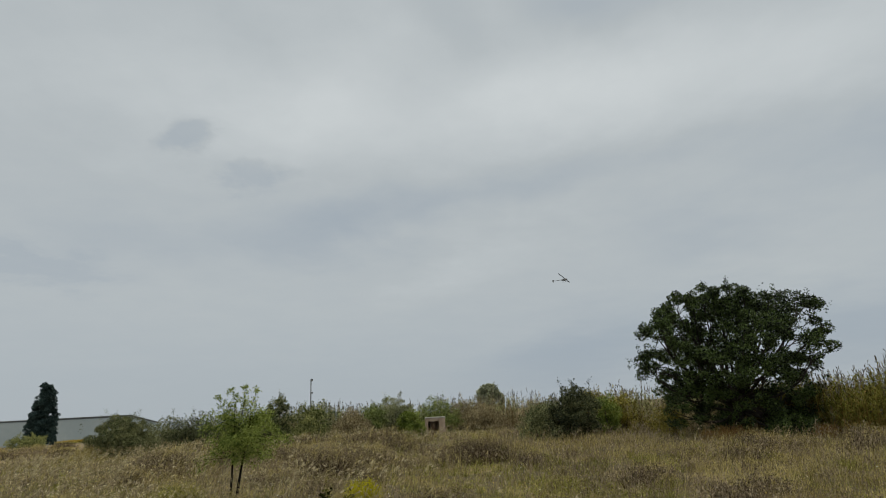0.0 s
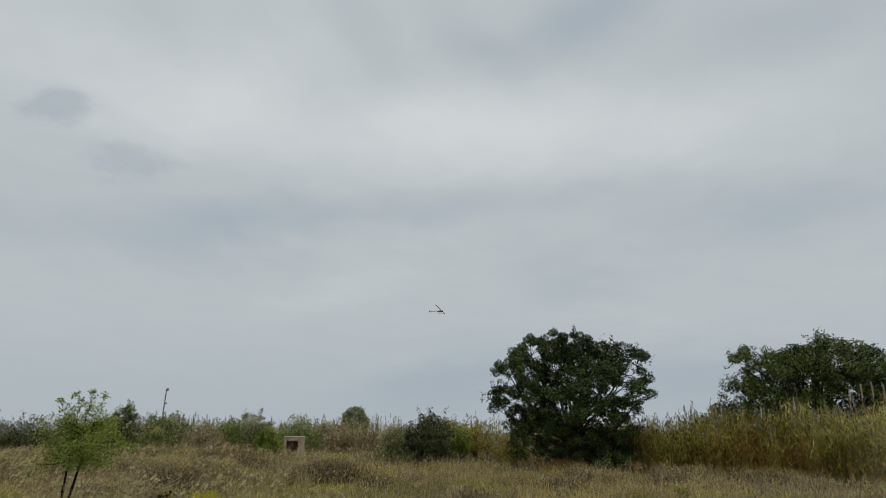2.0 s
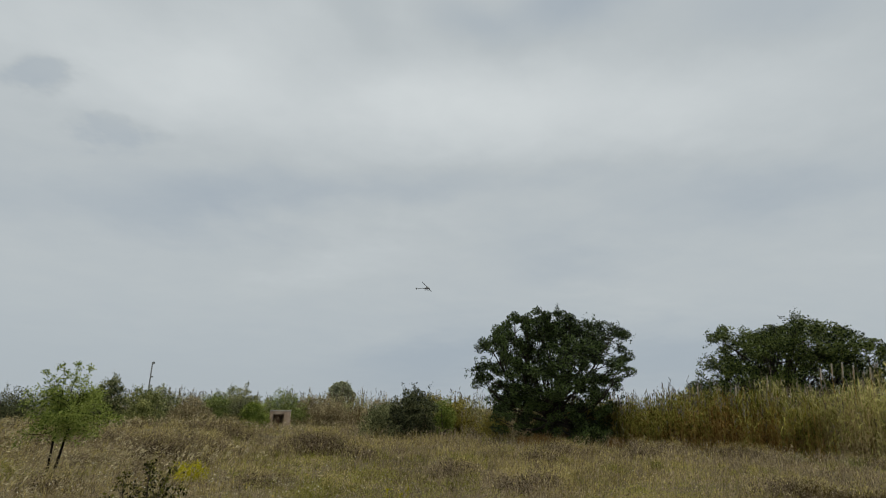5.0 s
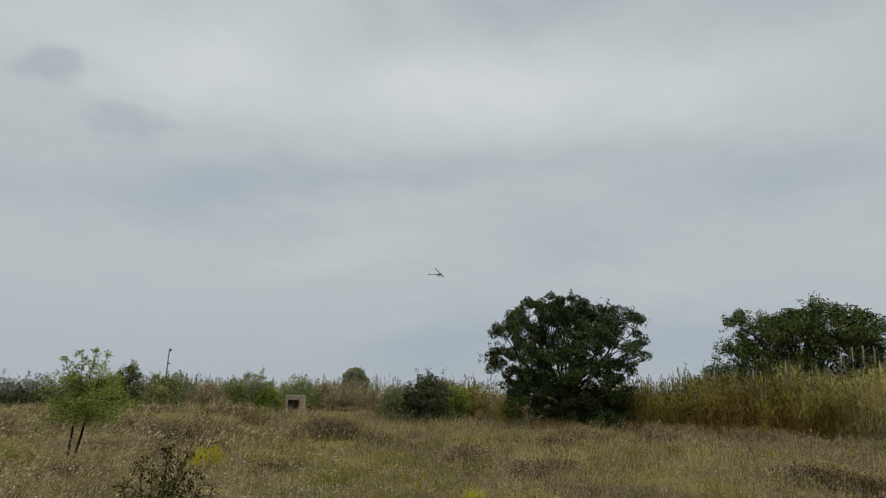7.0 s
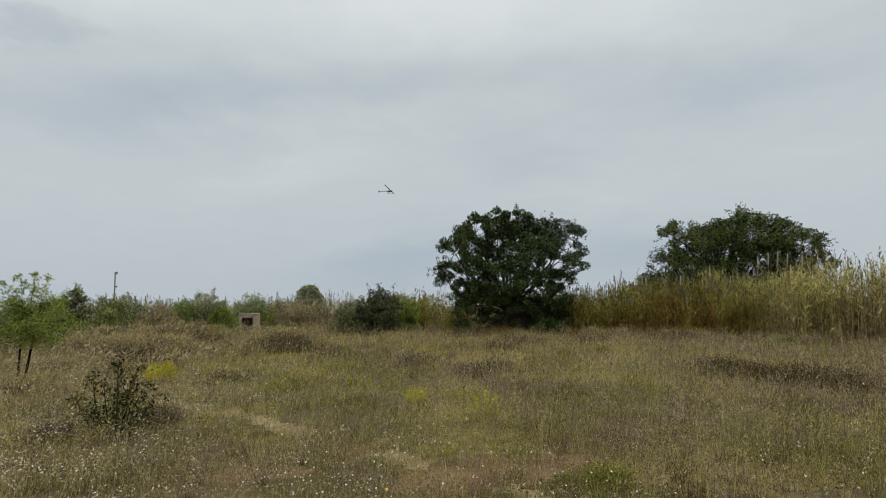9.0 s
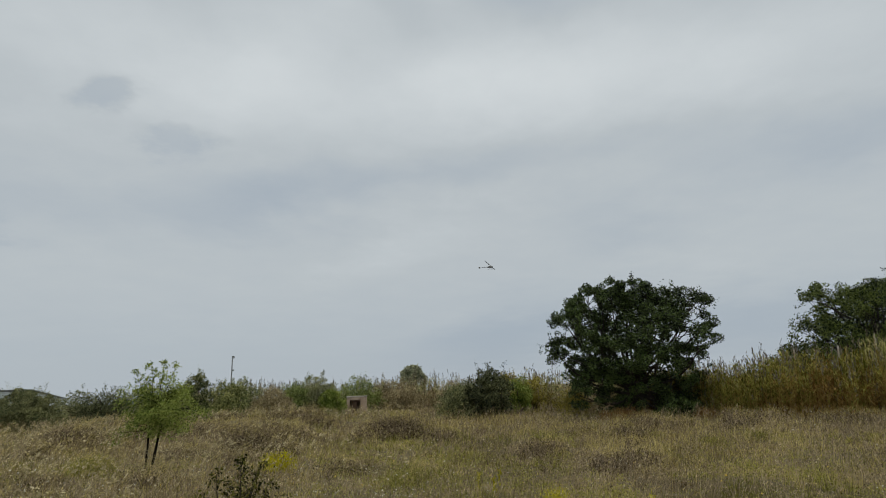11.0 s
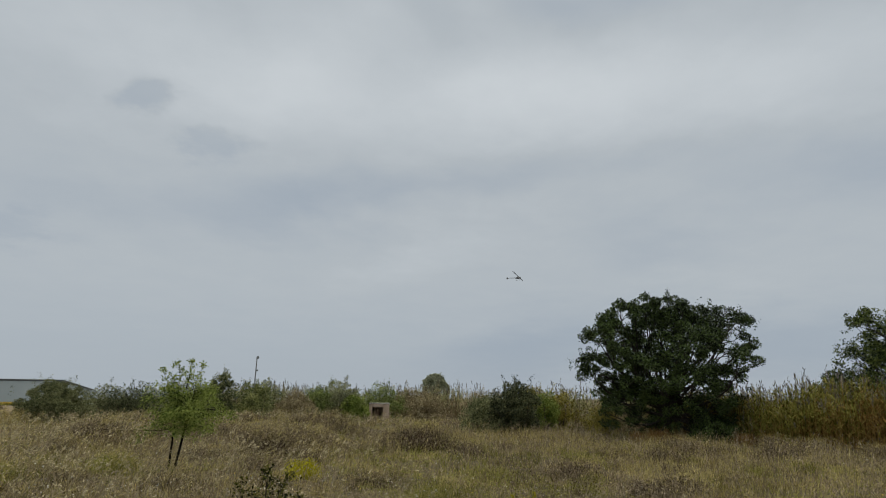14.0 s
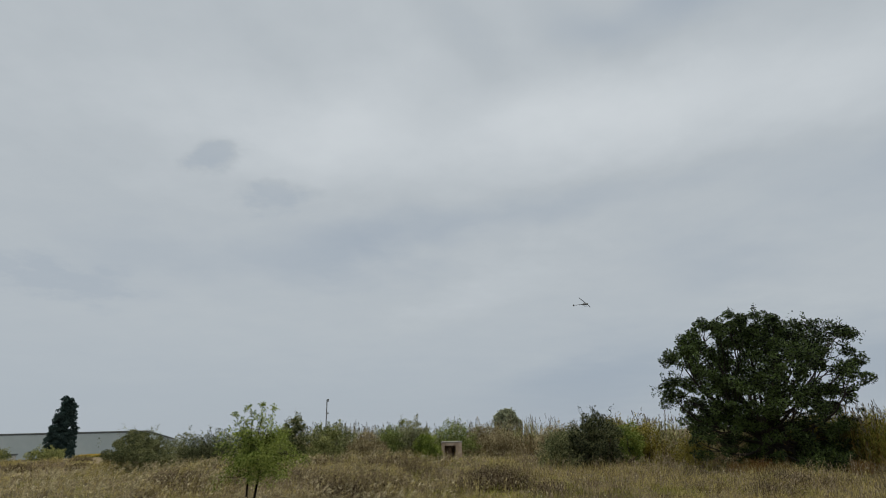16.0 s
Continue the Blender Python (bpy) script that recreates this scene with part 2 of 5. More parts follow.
PALE_PLUME = material("pale_plume", (0.40, 0.35, 0.25), (0.66, 0.60, 0.47), 1.5, 0.9, island=0.4, glow=0.25)
BARK = material("bark", (0.02, 0.016, 0.013), (0.06, 0.048, 0.038), 6.0, 0.9, bump=0.7, fine=0.6)
TWIG = material("twig", (0.07, 0.055, 0.045), (0.15, 0.12, 0.10), 5.0, 0.9, bump=0.4, fine=0.5)
PLASTER = material("weathered_render", (0.36, 0.27, 0.21), (0.55, 0.44, 0.36), 1.8, 0.9, bump=0.4, fine=0.5)
CONCRETE = material("concrete", (0.30, 0.27, 0.24), (0.42, 0.39, 0.35), 3.0, 0.9, bump=0.5, fine=0.5)
# near-black stalk colour that stands in for the shade inside weed clumps
WEED_SHADE = material("shaded_weed_stalk", (0.028, 0.021, 0.015), (0.14, 0.105, 0.073), 2.0, 0.9, island=0.6, spec=0.1)
PALE_TWIG = material("pale_twig", (0.16, 0.145, 0.08), (0.34, 0.30, 0.17), 4.0, 0.85, island=0.5)
# distance haze is put into this leaf colour, paler and greyer than near leaves
LEAF_HAZE = material("hazed_far_leaf", (0.16, 0.175, 0.115), (0.47, 0.48, 0.32), 0.8, 0.7, island=0.6, glow=0.25, spec=0.12)
RUST = material("rusty_sheet", (0.075, 0.045, 0.03), (0.16, 0.10, 0.065), 4.0, 0.8, bump=0.3, fine=0.5)
WALL_PANEL = material("sheet_wall", (0.38, 0.43, 0.45), (0.46, 0.50, 0.51), 0.05, 0.6, fine=0.3)
ROOF_PANEL = material("sheet_roof", (0.36, 0.38, 0.38), (0.46, 0.48, 0.48), 0.05, 0.6, fine=0.3)
EDGE_METAL = material("dark_flashing", (0.10, 0.11, 0.12), (0.16, 0.17, 0.18), 1.0, 0.5, fine=0.3)
PALE_WALL = material("pale_wall", (0.55, 0.53, 0.49), (0.7, 0.68, 0.63), 1.0, 0.85, fine=0.4)
GALVANISED = material("galvanised_steel", (0.20, 0.21, 0.22), (0.32, 0.33, 0.34), 3.0, 0.5, metal=0.5, fine=0.3)
BLACK_PLASTIC = material("black_plastic", (0.02, 0.02, 0.022), (0.05, 0.05, 0.055), 20.0, 0.45, fine=0.3)
RED_GREY = material("painted_pod", (0.09, 0.09, 0.10), (0.16, 0.16, 0.17), 20.0, 0.35, fine=0.3)

# ---------- mesh helpers ----------
rng = np.random.default_rng(7)


class Pile:
    """Collects points and faces for one mesh."""

    def __init__(self):
        self.v, self.q, self.t, self.qm, self.tm, self.n = [], [], [], [], [], 0

    def quads(self, v, f, slot=0):
        v, f = np.asarray(v, float).reshape(-1, 3), np.asarray(f, int).reshape(-1, 4)
        self.v.append(v), self.q.append(f + self.n), self.qm.append(np.full(len(f), slot))
        self.n += len(v)

    def tris(self, v, f, slot=0):
        v, f = np.asarray(v, float).reshape(-1, 3), np.asarray(f, int).reshape(-1, 3)
        self.v.append(v), self.t.append(f + self.n), self.tm.append(np.full(len(f), slot))
        self.n += len(v)

    def mesh(self, name, mats, smooth=False):
        me = bpy.data.meshes.new(name)
        v = np.concatenate(self.v)
        q = np.concatenate(self.q) if self.q else np.zeros((0, 4), int)
        t = np.concatenate(self.t) if self.t else np.zeros((0, 3), int)
        slots = np.concatenate(self.qm + self.tm)
        loops = np.concatenate([q.ravel(), t.ravel()])
        starts = np.concatenate([np.arange(len(q)) * 4, len(q) * 4 + np.arange(len(t)) * 3])
        me.vertices.add(len(v)), me.loops.add(len(loops)), me.polygons.add(len(starts))
        me.vertices.foreach_set("co", v.ravel())
        me.loops.foreach_set("vertex_index", loops.astype(np.int32))
        me.polygons.foreach_set("loop_start", starts.astype(np.int32))
        me.polygons.foreach_set("material_index", slots.astype(np.int32))
        me.polygons.foreach_set("use_smooth", np.full(len(starts), smooth))
        me.update(calc_edges=True)
        for m in mats:
            me.materials.append(m)
        return me


def part(name, pile, mats, parent=None, label="", smooth=False):
    mats = mats if isinstance(mats, (list, tuple)) else [mats]
    me = pile.mesh(name, mats, smooth) if isinstance(pile, Pile) else pile
    ob = new(name, me)
    if not isinstance(pile, Pile):
        for m in mats:
            me.materials.append(m)
    if parent:
        ob.parent = parent
    if label:
        tagged(ob, label)
    return ob


def boxed(size, at=(0, 0, 0), bevel=0.0, turn=None):
    """A bevelled box as a mesh."""
    bm = bmesh.new()
    bmesh.ops.create_cube(bm, size=1)
    bmesh.ops.scale(bm, vec=size, verts=bm.verts)
    if bevel:
        bmesh.ops.bevel(bm, geom=bm.edges[:], offset=bevel, segments=2, affect="EDGES")
    if turn is not None:
        bmesh.ops.transform(bm, matrix=turn, verts=bm.verts)
    bmesh.ops.translate(bm, vec=at, verts=bm.verts)
    me = bpy.data.meshes.new("box")
    bm.to_mesh(me)
    bm.free()
    return me


def thing(name, at, label, category, group="", kind=""):
    ob = new(name)
    ob.empty_display_size = 0.2
    ob.location = at
    return tagged(ob, label, category, group, kind)


def grain(x, y, scale, seed=0):
    """Smooth value noise from 0 to 1 on the plan."""
    x, y = np.asarray(x, float) * scale + seed * 17.3, np.asarray(y, float) * scale - seed * 9.1
    i, j = np.floor(x).astype(int), np.floor(y).astype(int)
    u, v = x - i, y - j
    u, v = u * u * (3 - 2 * u), v * v * (3 - 2 * v)

    def h(a, b):
        n = (a * 374761393 + b * 668265263 + seed * 1442695) & 0x7FFFFFFF
        n = ((n ^ (n >> 13)) * 1274126177) & 0x7FFFFFFF
        return ((n ^ (n >> 16)) & 0xFFFF) / 65535.0

    return (h(i, j) * (1 - u) + h(i + 1, j) * u) * (1 - v) + (h(i, j + 1) * (1 - u) + h(i + 1, j + 1) * u) * v


def ground(x, y):
    """Height of the ground: a level meadow, a low spoil mound, falling away beyond fifty metres."""
    x, y = np.asarray(x, float), np.asarray(y, float)
    r = np.hypot(x, y)
    z = 0.10 * (grain(x, y, 0.22, 1) - 0.5) + 0.07 * (grain(x, y, 0.9, 2) - 0.5)
    z = z * np.clip(r / 3, 0, 1)
    z = z + 0.42 * np.exp(-((x + 3.6) / 2.7) ** 2 - ((y - 23.0) / 2.2) ** 2)
    z = z + 0.30 * np.exp(-((x + 9.0) / 5.0) ** 2 - ((y - 25.0) / 3.0) ** 2)
    z = z + 0.15 * np.exp(-((x - 9.4) / 6.0) ** 2 - ((y - 22.0) / 5.0) ** 2)
    far = np.clip(r - 57, 0, 140) * np.clip((1 - x / (r + 0.1)) * 0.8, 0, 1)
    wide = np.clip((1 - x / (r + 0.1)) * 0.8, 0, 1)
    z = z + 0.10 * np.exp(-((x + 5.2) / 3.2) ** 2 - ((y - 19.5) / 4.0) ** 2) * (0.4 + 1.2 * grain(x, y, 0.75, 3))
    return z - 0.027 * far - 0.019 * np.clip(r - 197, 0, 5000) * wide


def gz(x, y):
    return float(ground(x, y))


def unit(a):
    return a / np.maximum(np.linalg.norm(a, axis=-1, keepdims=True), 1e-9)


def blades(pile, p, az, length, rise, droop, width, segs=2, slot=0, face=None):
    """Tapering bent strips: grass blades, reed leaves."""
    n = len(p)
    length, rise, droop, width = (np.broadcast_to(np.asarray(a, float), (n,)) for a in (length, rise, droop, width))
    face = rng.uniform(0, np.pi, n) if face is None else face
    side = np.stack([np.cos(face), np.sin(face), np.zeros(n)], 1)
    s = np.linspace(0, 1, segs + 1)
    h = length[:, None] * s * np.cos(rise)[:, None]
    z = length[:, None] * (s * np.sin(rise)[:, None] - droop[:, None] * s * s)
    mid = p[:, None, :] + np.stack([h * np.sin(az)[:, None], h * np.cos(az)[:, None], z], 2)
    w = width[:, None] * np.clip(1 - s ** 1.6, 0.08, 1) * 0.5
    v = np.stack([mid - side[:, None, :] * w[..., None], mid + side[:, None, :] * w[..., None]], 2)
    k = np.arange(segs)
    base = np.arange(n)[:, None] * (2 * (segs + 1))
    f = np.stack([base + 2 * k, base + 2 * k + 1, base + 2 * k + 3, base + 2 * k + 2], 2)
    pile.quads(v, f, slot)
    return mid[:, -1]


def leaves(pile, c, length, width, up=0.0, slot=0, out=None):
    """Pointed four-cornered leaves, folded a little along the middle."""
    n = len(c)
    d = rng.normal(size=(n, 3))
    if out is not None:
        d = d + out
    d[:, 2] += up
    d = unit(d)
    s = unit(np.cross(d, rng.normal(size=(n, 3))))
    nn = np.cross(d, s)
    length = np.broadcast_to(length, (n,)) * rng.uniform(0.6, 1.25, n)
    width = np.broadcast_to(width, (n,)) * rng.uniform(0.7, 1.2, n)
    l, w = length[:, None], width[:, None]
    v = np.stack([c, c + d * l * 0.45 + s * w * 0.5 + nn * w * 0.15, c + d * l, c + d * l * 0.5 - s * w * 0.5 + nn * w * 0.15], 1)
    pile.quads(v, np.arange(4 * n).reshape(n, 4), slot)


def tube(pile, pts, radii, sides=6, slot=0):
    pts, radii = np.asarray(pts, float), np.asarray(radii, float)
    n = len(pts)
    d = unit(np.gradient(pts, axis=0))
    ref = np.where(np.abs(d[:, 2:]) > 0.9, np.array([[1.0, 0, 0]]), np.array([[0, 0, 1.0]]))
    a = unit(np.cross(d, ref))
    b = np.cross(d, a)
    th = np.linspace(0, 2 * np.pi, sides, endpoint=False)
    v = pts[:, None] + radii[:, None, None] * (a[:, None] * np.cos(th)[:, None] + b[:, None] * np.sin(th)[:, None])
    i, j = np.meshgrid(np.arange(n - 1), np.arange(sides), indexing="ij")
    k = (j + 1) % sides
    pile.quads(v, np.stack([i * sides + j, i * sides + k, (i + 1) * sides + k, (i + 1) * sides + j], 2), slot)


def bough(p0, p1, sag=0.15, wob=0.06, n=6):
    """A bent line from p0 to p1."""
    p0, p1 = np.asarray(p0, float), np.asarray(p1, float)
    s = np.linspace(0, 1, n)[:, None]
    length = np.linalg.norm(p1 - p0)
    off = rng.normal(size=3) * wob * length
    return p0 + (p1 - p0) * s + off * np.sin(np.pi * s) + np.array([0, 0, -sag * length]) * np.sin(np.pi * s) * s


# ---------- ground ----------


def make_ground():
    rr = np.concatenate([[0.0], np.geomspace(0.6, 45, 150), np.geomspace(47, 4500, 60)])
    aa = np.linspace(0, 2 * np.pi, 240, endpoint=False)
    r, a = np.meshgrid(rr, aa, indexing="ij")
    x, y = r * np.sin(a), r * np.cos(a)
    v = np.stack([x, y, ground(x, y)], 2)
    i, j = np.meshgrid(np.arange(len(rr) - 1), np.arange(len(aa)), indexing="ij")
    k = (j + 1) % len(aa)
    n = len(aa)
    f = np.stack([i * n + j, (i + 1) * n + j, (i + 1) * n + k, i * n + k], 2).reshape(-1, 4)
    cx, cy = v.reshape(-1, 3)[f].mean(1)[:, 0], v.reshape(-1, 3)[f].mean(1)[:, 1]
    slot = np.zeros(len(f), int)
    slot[path_gap(cx, cy) < 0.30 * grain(cx, cy, 2.6, 5) - 0.03] = 1
    slot[red_patch(cx, cy)] = 2
    az = np.degrees(np.arctan2(cx, cy))
    far = np.hypot(cx, cy)
    slot[(az > -48) & (az < -31) & (far > 34) & (far < 52 + 8 * grain(cx, cy, 0.1, 8)) & (grain(cx, cy, 0.25, 9) > 0.35)] = 1
    pile = Pile()
    pile.v.append(v.reshape(-1, 3)), pile.q.append(f), pile.qm.append(slot)
    ob = part("ground", pile, [SOIL, PATH_SOIL, RED_SOIL], smooth=True)
    tagged(ob, "dry meadow soil with a trodden pale path", "ground", kind="structure")


PATH = np.array([(-1.2, 8.6), (-0.2, 7.5), (0.3, 7.0), (1.0, 5.5), (1.6, 4.5), (2.3, 3.3), (3.2, 1.8)])


def red_patch(x, y):
    """Bare reddish soil beside the path, with ragged edges."""
    x, y = np.asarray(x, float), np.asarray(y, float)
    edge = 0.15 + 1.0 * grain(x, y, 2.5, 6)
    return (np.hypot((x - 2.5) / 1.25, (y - 3.8) / 0.6) < edge) | (np.hypot((x - 0.6) / 0.8, (y - 4.5) / 0.45) < edge) | (np.hypot((x - 1.3) / 0.7, (y - 5.0) / 0.35) < edge)


def path_gap(x, y):
    """Distance from the trodden path."""
    x, y = np.asarray(x, float), np.asarray(y, float)
    best = np.full(x.shape, 99.0)
    for (ax, ay), (bx, by) in zip(PATH[:-1], PATH[1:]):
        t = np.clip(((x - ax) * (bx - ax) + (y - ay) * (by - ay)) / ((bx - ax) ** 2 + (by - ay) ** 2), 0, 1)
        best = np.minimum(best, np.hypot(x - ax - t * (bx - ax), y - ay - t * (by - ay)))
    return best


make_ground()


def strewn(density, r0, r1, a0=-52.0, a1=68.0):
    """Points on the meadow between two distances, over the stretch that the meadow covers."""
    n = int(density * math.pi * (r1 * r1 - r0 * r0) * (a1 - a0) / 360)
    r = np.sqrt(rng.uniform(r0 * r0, r1 * r1, n))
    a = np.radians(rng.uniform(a0, a1, n))
    return r * np.sin(a), r * np.cos(a)


def keep_off(x, y):
    """Share of growth left on the path and on the bare red patches."""
    return np.where(path_gap(x, y) < 0.30 * grain(x, y, 2.6, 5) - 0.03, 0.35, 1.0) * np.where(red_patch(x, y), 0.5, 1.0)


def reeds_here(x, y):
    """Inside a reed bed no meadow grass grows."""
    return y > reed_front(x) + 0.8


def reed_front(x):
    """Front edge of the reed beds on the plan."""
    return np.interp(x, [-14, -8.6, 4.5, 6.0, 8.0, 11.0, 11.9, 13.0, 14.4, 15.8, 16.8, 17.8, 22.0], [38, 36.0, 36.7, 27.0, 24.0, 21.0, 19.1, 17.4, 15.9, 14.8, 12.8, 11.3, 5.0])


def dark_zone(x, y):
    """Where low red-brown herbs take the place of grass: near the path's foot and over the left of the meadow."""
    r = np.hypot(x, y) - 1.2 * np.clip(-x - 1.2, 0, 5)
    return np.clip((7.8 - r) * 0.3, 0, 0.64) * np.clip(0.6 - 0.2 * x, 0.15, 1)


def mix(x, y):
    """Shares of straw, green, grey-mauve and dark growth over the plan, in patches of two sizes."""
    r = np.hypot(x, y)
    green = 0.32 + 1.5 * (grain(x, y, 0.33, 12) - 0.5) + 1.2 * (grain(x, y, 1.2, 13) - 0.5) + 0.25 * np.exp(-((x - 1.8) / 2.6) ** 2 - ((y - 7.5) / 2.5) ** 2)
    mauve = 0.36 + 1.4 * (grain(x, y, 0.28, 14) - 0.5) + 1.2 * (grain(x, y, 1.0, 16) - 0.5) + 0.22 * np.clip((r - 8) / 6, 0, 1) + 0.25 * np.exp(-((x + 3.5) / 2.5) ** 2 - ((y - 11.0) / 5.0) ** 2)
    straw = 0.34 + 1.4 * (grain(x, y, 0.4, 19) - 0.5) + 0.9 * (grain(x, y, 1.5, 20) - 0.5) + 0.25 * np.clip(-x / 8, 0, 1) + 0.15 * np.clip((x - 5) / 5, 0, 1)
    dark = (0.35 + 0.95 * np.clip(0.6 - x, 0, 1)) * dark_zone(x, y) + 0.35 * (grain(x, y, 0.9, 18) - 0.5)
    share = np.clip(np.stack([straw, green, mauve, dark]), 0.02, 1)
    return share / share.sum(0)


def pick_kind(x, y):
    share = np.cumsum(mix(x, y), 0)
    return (rng.uniform(size=len(x))[None] > share[:3]).sum(0)


def make_grass():
    straw, green, mauve, brown = Pile(), Pile(), Pile(), Pile()
    for r0, r1, dens, w, segs in ((3.2, 7, 1250, 0.0036, 3), (7, 12, 520, 0.006, 2), (12, 20, 210, 0.009, 2), (20, 34, 75, 0.015, 1), (34, 75, 15, 0.05, 1)):
        x, y = strewn(dens, r0, r1)
        ok = rng.uniform(size=len(x)) < keep_off(x, y)
        ok &= ~reeds_here(x, y)
        clump = 0.6 * grain(x, y, 2.2, 11) + 0.4 * grain(x, y, 0.9, 29)
        ok &= rng.uniform(size=len(x)) < np.clip(4.2 * clump - 1.4, 0.06, 1)
        x, y = x[ok], y[ok]
        p = np.stack([x, y, ground(x, y) - 0.01], 1)
        n = len(p)
        kind = pick_kind(x, y)
        hgt = (0.05 + 0.16 * grain(x, y, 0.7, 15) + 0.26 * grain(x, y, 2.6, 17) ** 2) * rng.uniform(0.5, 1.3, n) * np.clip(0.75 + (np.hypot(x, y) - 5) * 0.05, 0.75, 1.25)
        az = rng.uniform(0, 2 * np.pi, n)
        for k, pile, tall in ((0, straw, 1.2), (1, green, 0.8), (2, mauve, 1.05), (3, brown, 0.85)):
            s = kind == k
            blades(pile, p[s], az[s], hgt[s] * tall, rng.uniform(0.7, 1.5, s.sum()), rng.uniform(0.0, 0.45, s.sum()), w * rng.uniform(0.6, 1.4, s.sum()), segs)
    tagged(part("dry_grass", straw, STRAW), "dry straw-coloured meadow grass", "grass", kind="stuff")
    tagged(part("green_grass", green, GREEN_GRASS), "low green meadow grass", "grass", kind="stuff")
    tagged(part("brown_grass", brown, HERB), "dark red-brown low grass and stems", "grass", kind="stuff")
    tagged(part("dry_weeds", mauve, MAUVE), "brown-mauve withered weeds in the meadow", "weeds", kind="stuff")


def make_soft_heads():
    """Fine upright panicles that lie over the meadow like haze, in drifts."""
    pink, pale = Pile(), Pile()
    for r0, r1, dens, size in ((3.6, 6, 70, 0.052), (6, 9, 75, 0.066), (9, 13, 46, 0.085), (13, 21, 22, 0.11), (21, 33, 9, 0.16)):
        x, y = strewn(dens, r0, r1)
        drift = 0.55 * grain(x, y, 0.45, 81) + 0.45 * grain(x, y, 1.6, 82) + 0.10 * np.clip(x - 1.5, 0, 1)
        ok = (rng.uniform(size=len(x)) < np.clip(3.0 * drift - 0.95, 0.03, 1) * keep_off(x, y) * np.clip((np.hypot(x, y) - 3.2 + 0.5 * (x - 2)) / 2, 0.12, 1)) & ~reeds_here(x, y)
        x, y = x[ok], y[ok]
        s = rng.uniform(size=len(x)) < np.clip(0.35 + 0.9 * (grain(x, y, 0.4, 83) - 0.5) - 0.03 * x, 0.05, 0.9)
        for pile, sel in ((pale, s), (pink, ~s)):
            q = np.stack([x[sel], y[sel], ground(x[sel], y[sel])], 1)
            n = len(q)
            tip = blades(pile, q, rng.normal(1.5, 0.8, n), rng.uniform(0.22, 0.5, n), rng.uniform(1.1, 1.5, n), 0.06, size * 0.06, 2)
            for _ in range(4):
                leaves(pile, tip + rng.normal(size=(n, 3)) * size * np.array([0.16, 0.16, 0.45]), size * 0.75, size * 0.13, up=1.6, out=np.array([[0.5, 0.0, 0.3]]))
    tagged(part("soft_mauve_heads", pink, MAUVE), "soft grey-mauve grass panicles in drifts", "grass", kind="stuff")
    tagged(part("soft_pale_heads", pale, STRAW), "soft straw-pale grass panicles in drifts", "grass", kind="stuff")


make_grass()
make_soft_heads()
rng = np.random.default_rng(31)


def make_seed_heads():
    """Pale oat-like heads on taller stalks and brown seed heads."""
    pile = Pile()
    for r0, r1, dens, size in ((3.4, 8, 105, 0.0165), (8, 14, 34, 0.028), (14, 32, 9, 0.045)):
        x, y = strewn(dens, r0, r1)
        ok = rng.uniform(size=len(x)) < np.clip(0.55 - 0.16 * (x + 2) + 1.2 * (grain(x, y, 0.5, 21) - 0.5), 0.06, 1) * keep_off(x, y)
        ok &= ~reeds_here(x, y)
        x, y = x[ok], y[ok]
        p = np.stack([x, y, ground(x, y)], 1)
        n = len(p)
        tip = blades(pile, p, rng.normal(1.57, 0.7, n), rng.uniform(0.28, 0.55, n), rng.uniform(1.0, 1.45, n), 0.08, size * 0.13, 2)
        for _ in range(3):
            leaves(pile, tip + rng.normal(size=(n, 3)) * size * 0.5, size * 1.5, size * 0.65, up=-0.3)
    # pale grass along the foot of the shrub belt
    low = Pile()
    n = 7500
    x = rng.uniform(1.6, 14.0, n)
    y = np.interp(x, [-4, 1, 5, 7.5, 10.5, 12.5, 14.0], [25, 22, 20.5, 19, 17.6, 16.4, 14.8]) + rng.normal(size=n) * 1.3
    p = np.stack([x, y, ground(x, y)], 1)[rng.uniform(size=n) < 2.4 * (grain(x, y, 0.8, 24) - 0.35)]
    n = len(p)
    blades(low, p, rng.uniform(0, 6.28, n), rng.uniform(0.2, 0.55, n), rng.uniform(0.8, 1.45, n), rng.uniform(0, 0.4, n), 0.013, 2)
    tagged(part("belt_grass", low, STRAW), "pale dry grass along the foot of the shrubs", "grass", kind="stuff")
    # long soft plumes blown to one side
    for r0, r1, dens, size in ((7, 13, 9, 0.09), (13, 22, 7, 0.13), (22, 33, 3, 0.17)):
        x, y = strewn(dens, r0, r1)
        ok = rng.uniform(size=len(x)) < np.clip(0.25 - 0.10 * (x + 3.5) + 1.4 * (grain(x, y, 0.35, 23) - 0.5), 0.0, 1)
        ok &= ~reeds_here(x, y)
        x, y = x[ok], y[ok]
        p = np.stack([x, y, ground(x, y)], 1)
        n = len(p)
        tip = blades(pile, p, rng.normal(1.4, 0.4, n), rng.uniform(0.25, 0.5, n), rng.uniform(1.05, 1.35, n), 0.1, size * 0.04, 2)
        for _ in range(4):
            leaves(pile, tip + rng.normal(size=(n, 3)) * size * 0.12, size, size * 0.16, out=np.array([[1.6, 0.2, 1.1]]) * 1.6)
    tagged(part("seed_heads", pile, OAT), "pale nodding seed heads of wild oats", "grass", kind="stuff")


make_seed_heads()


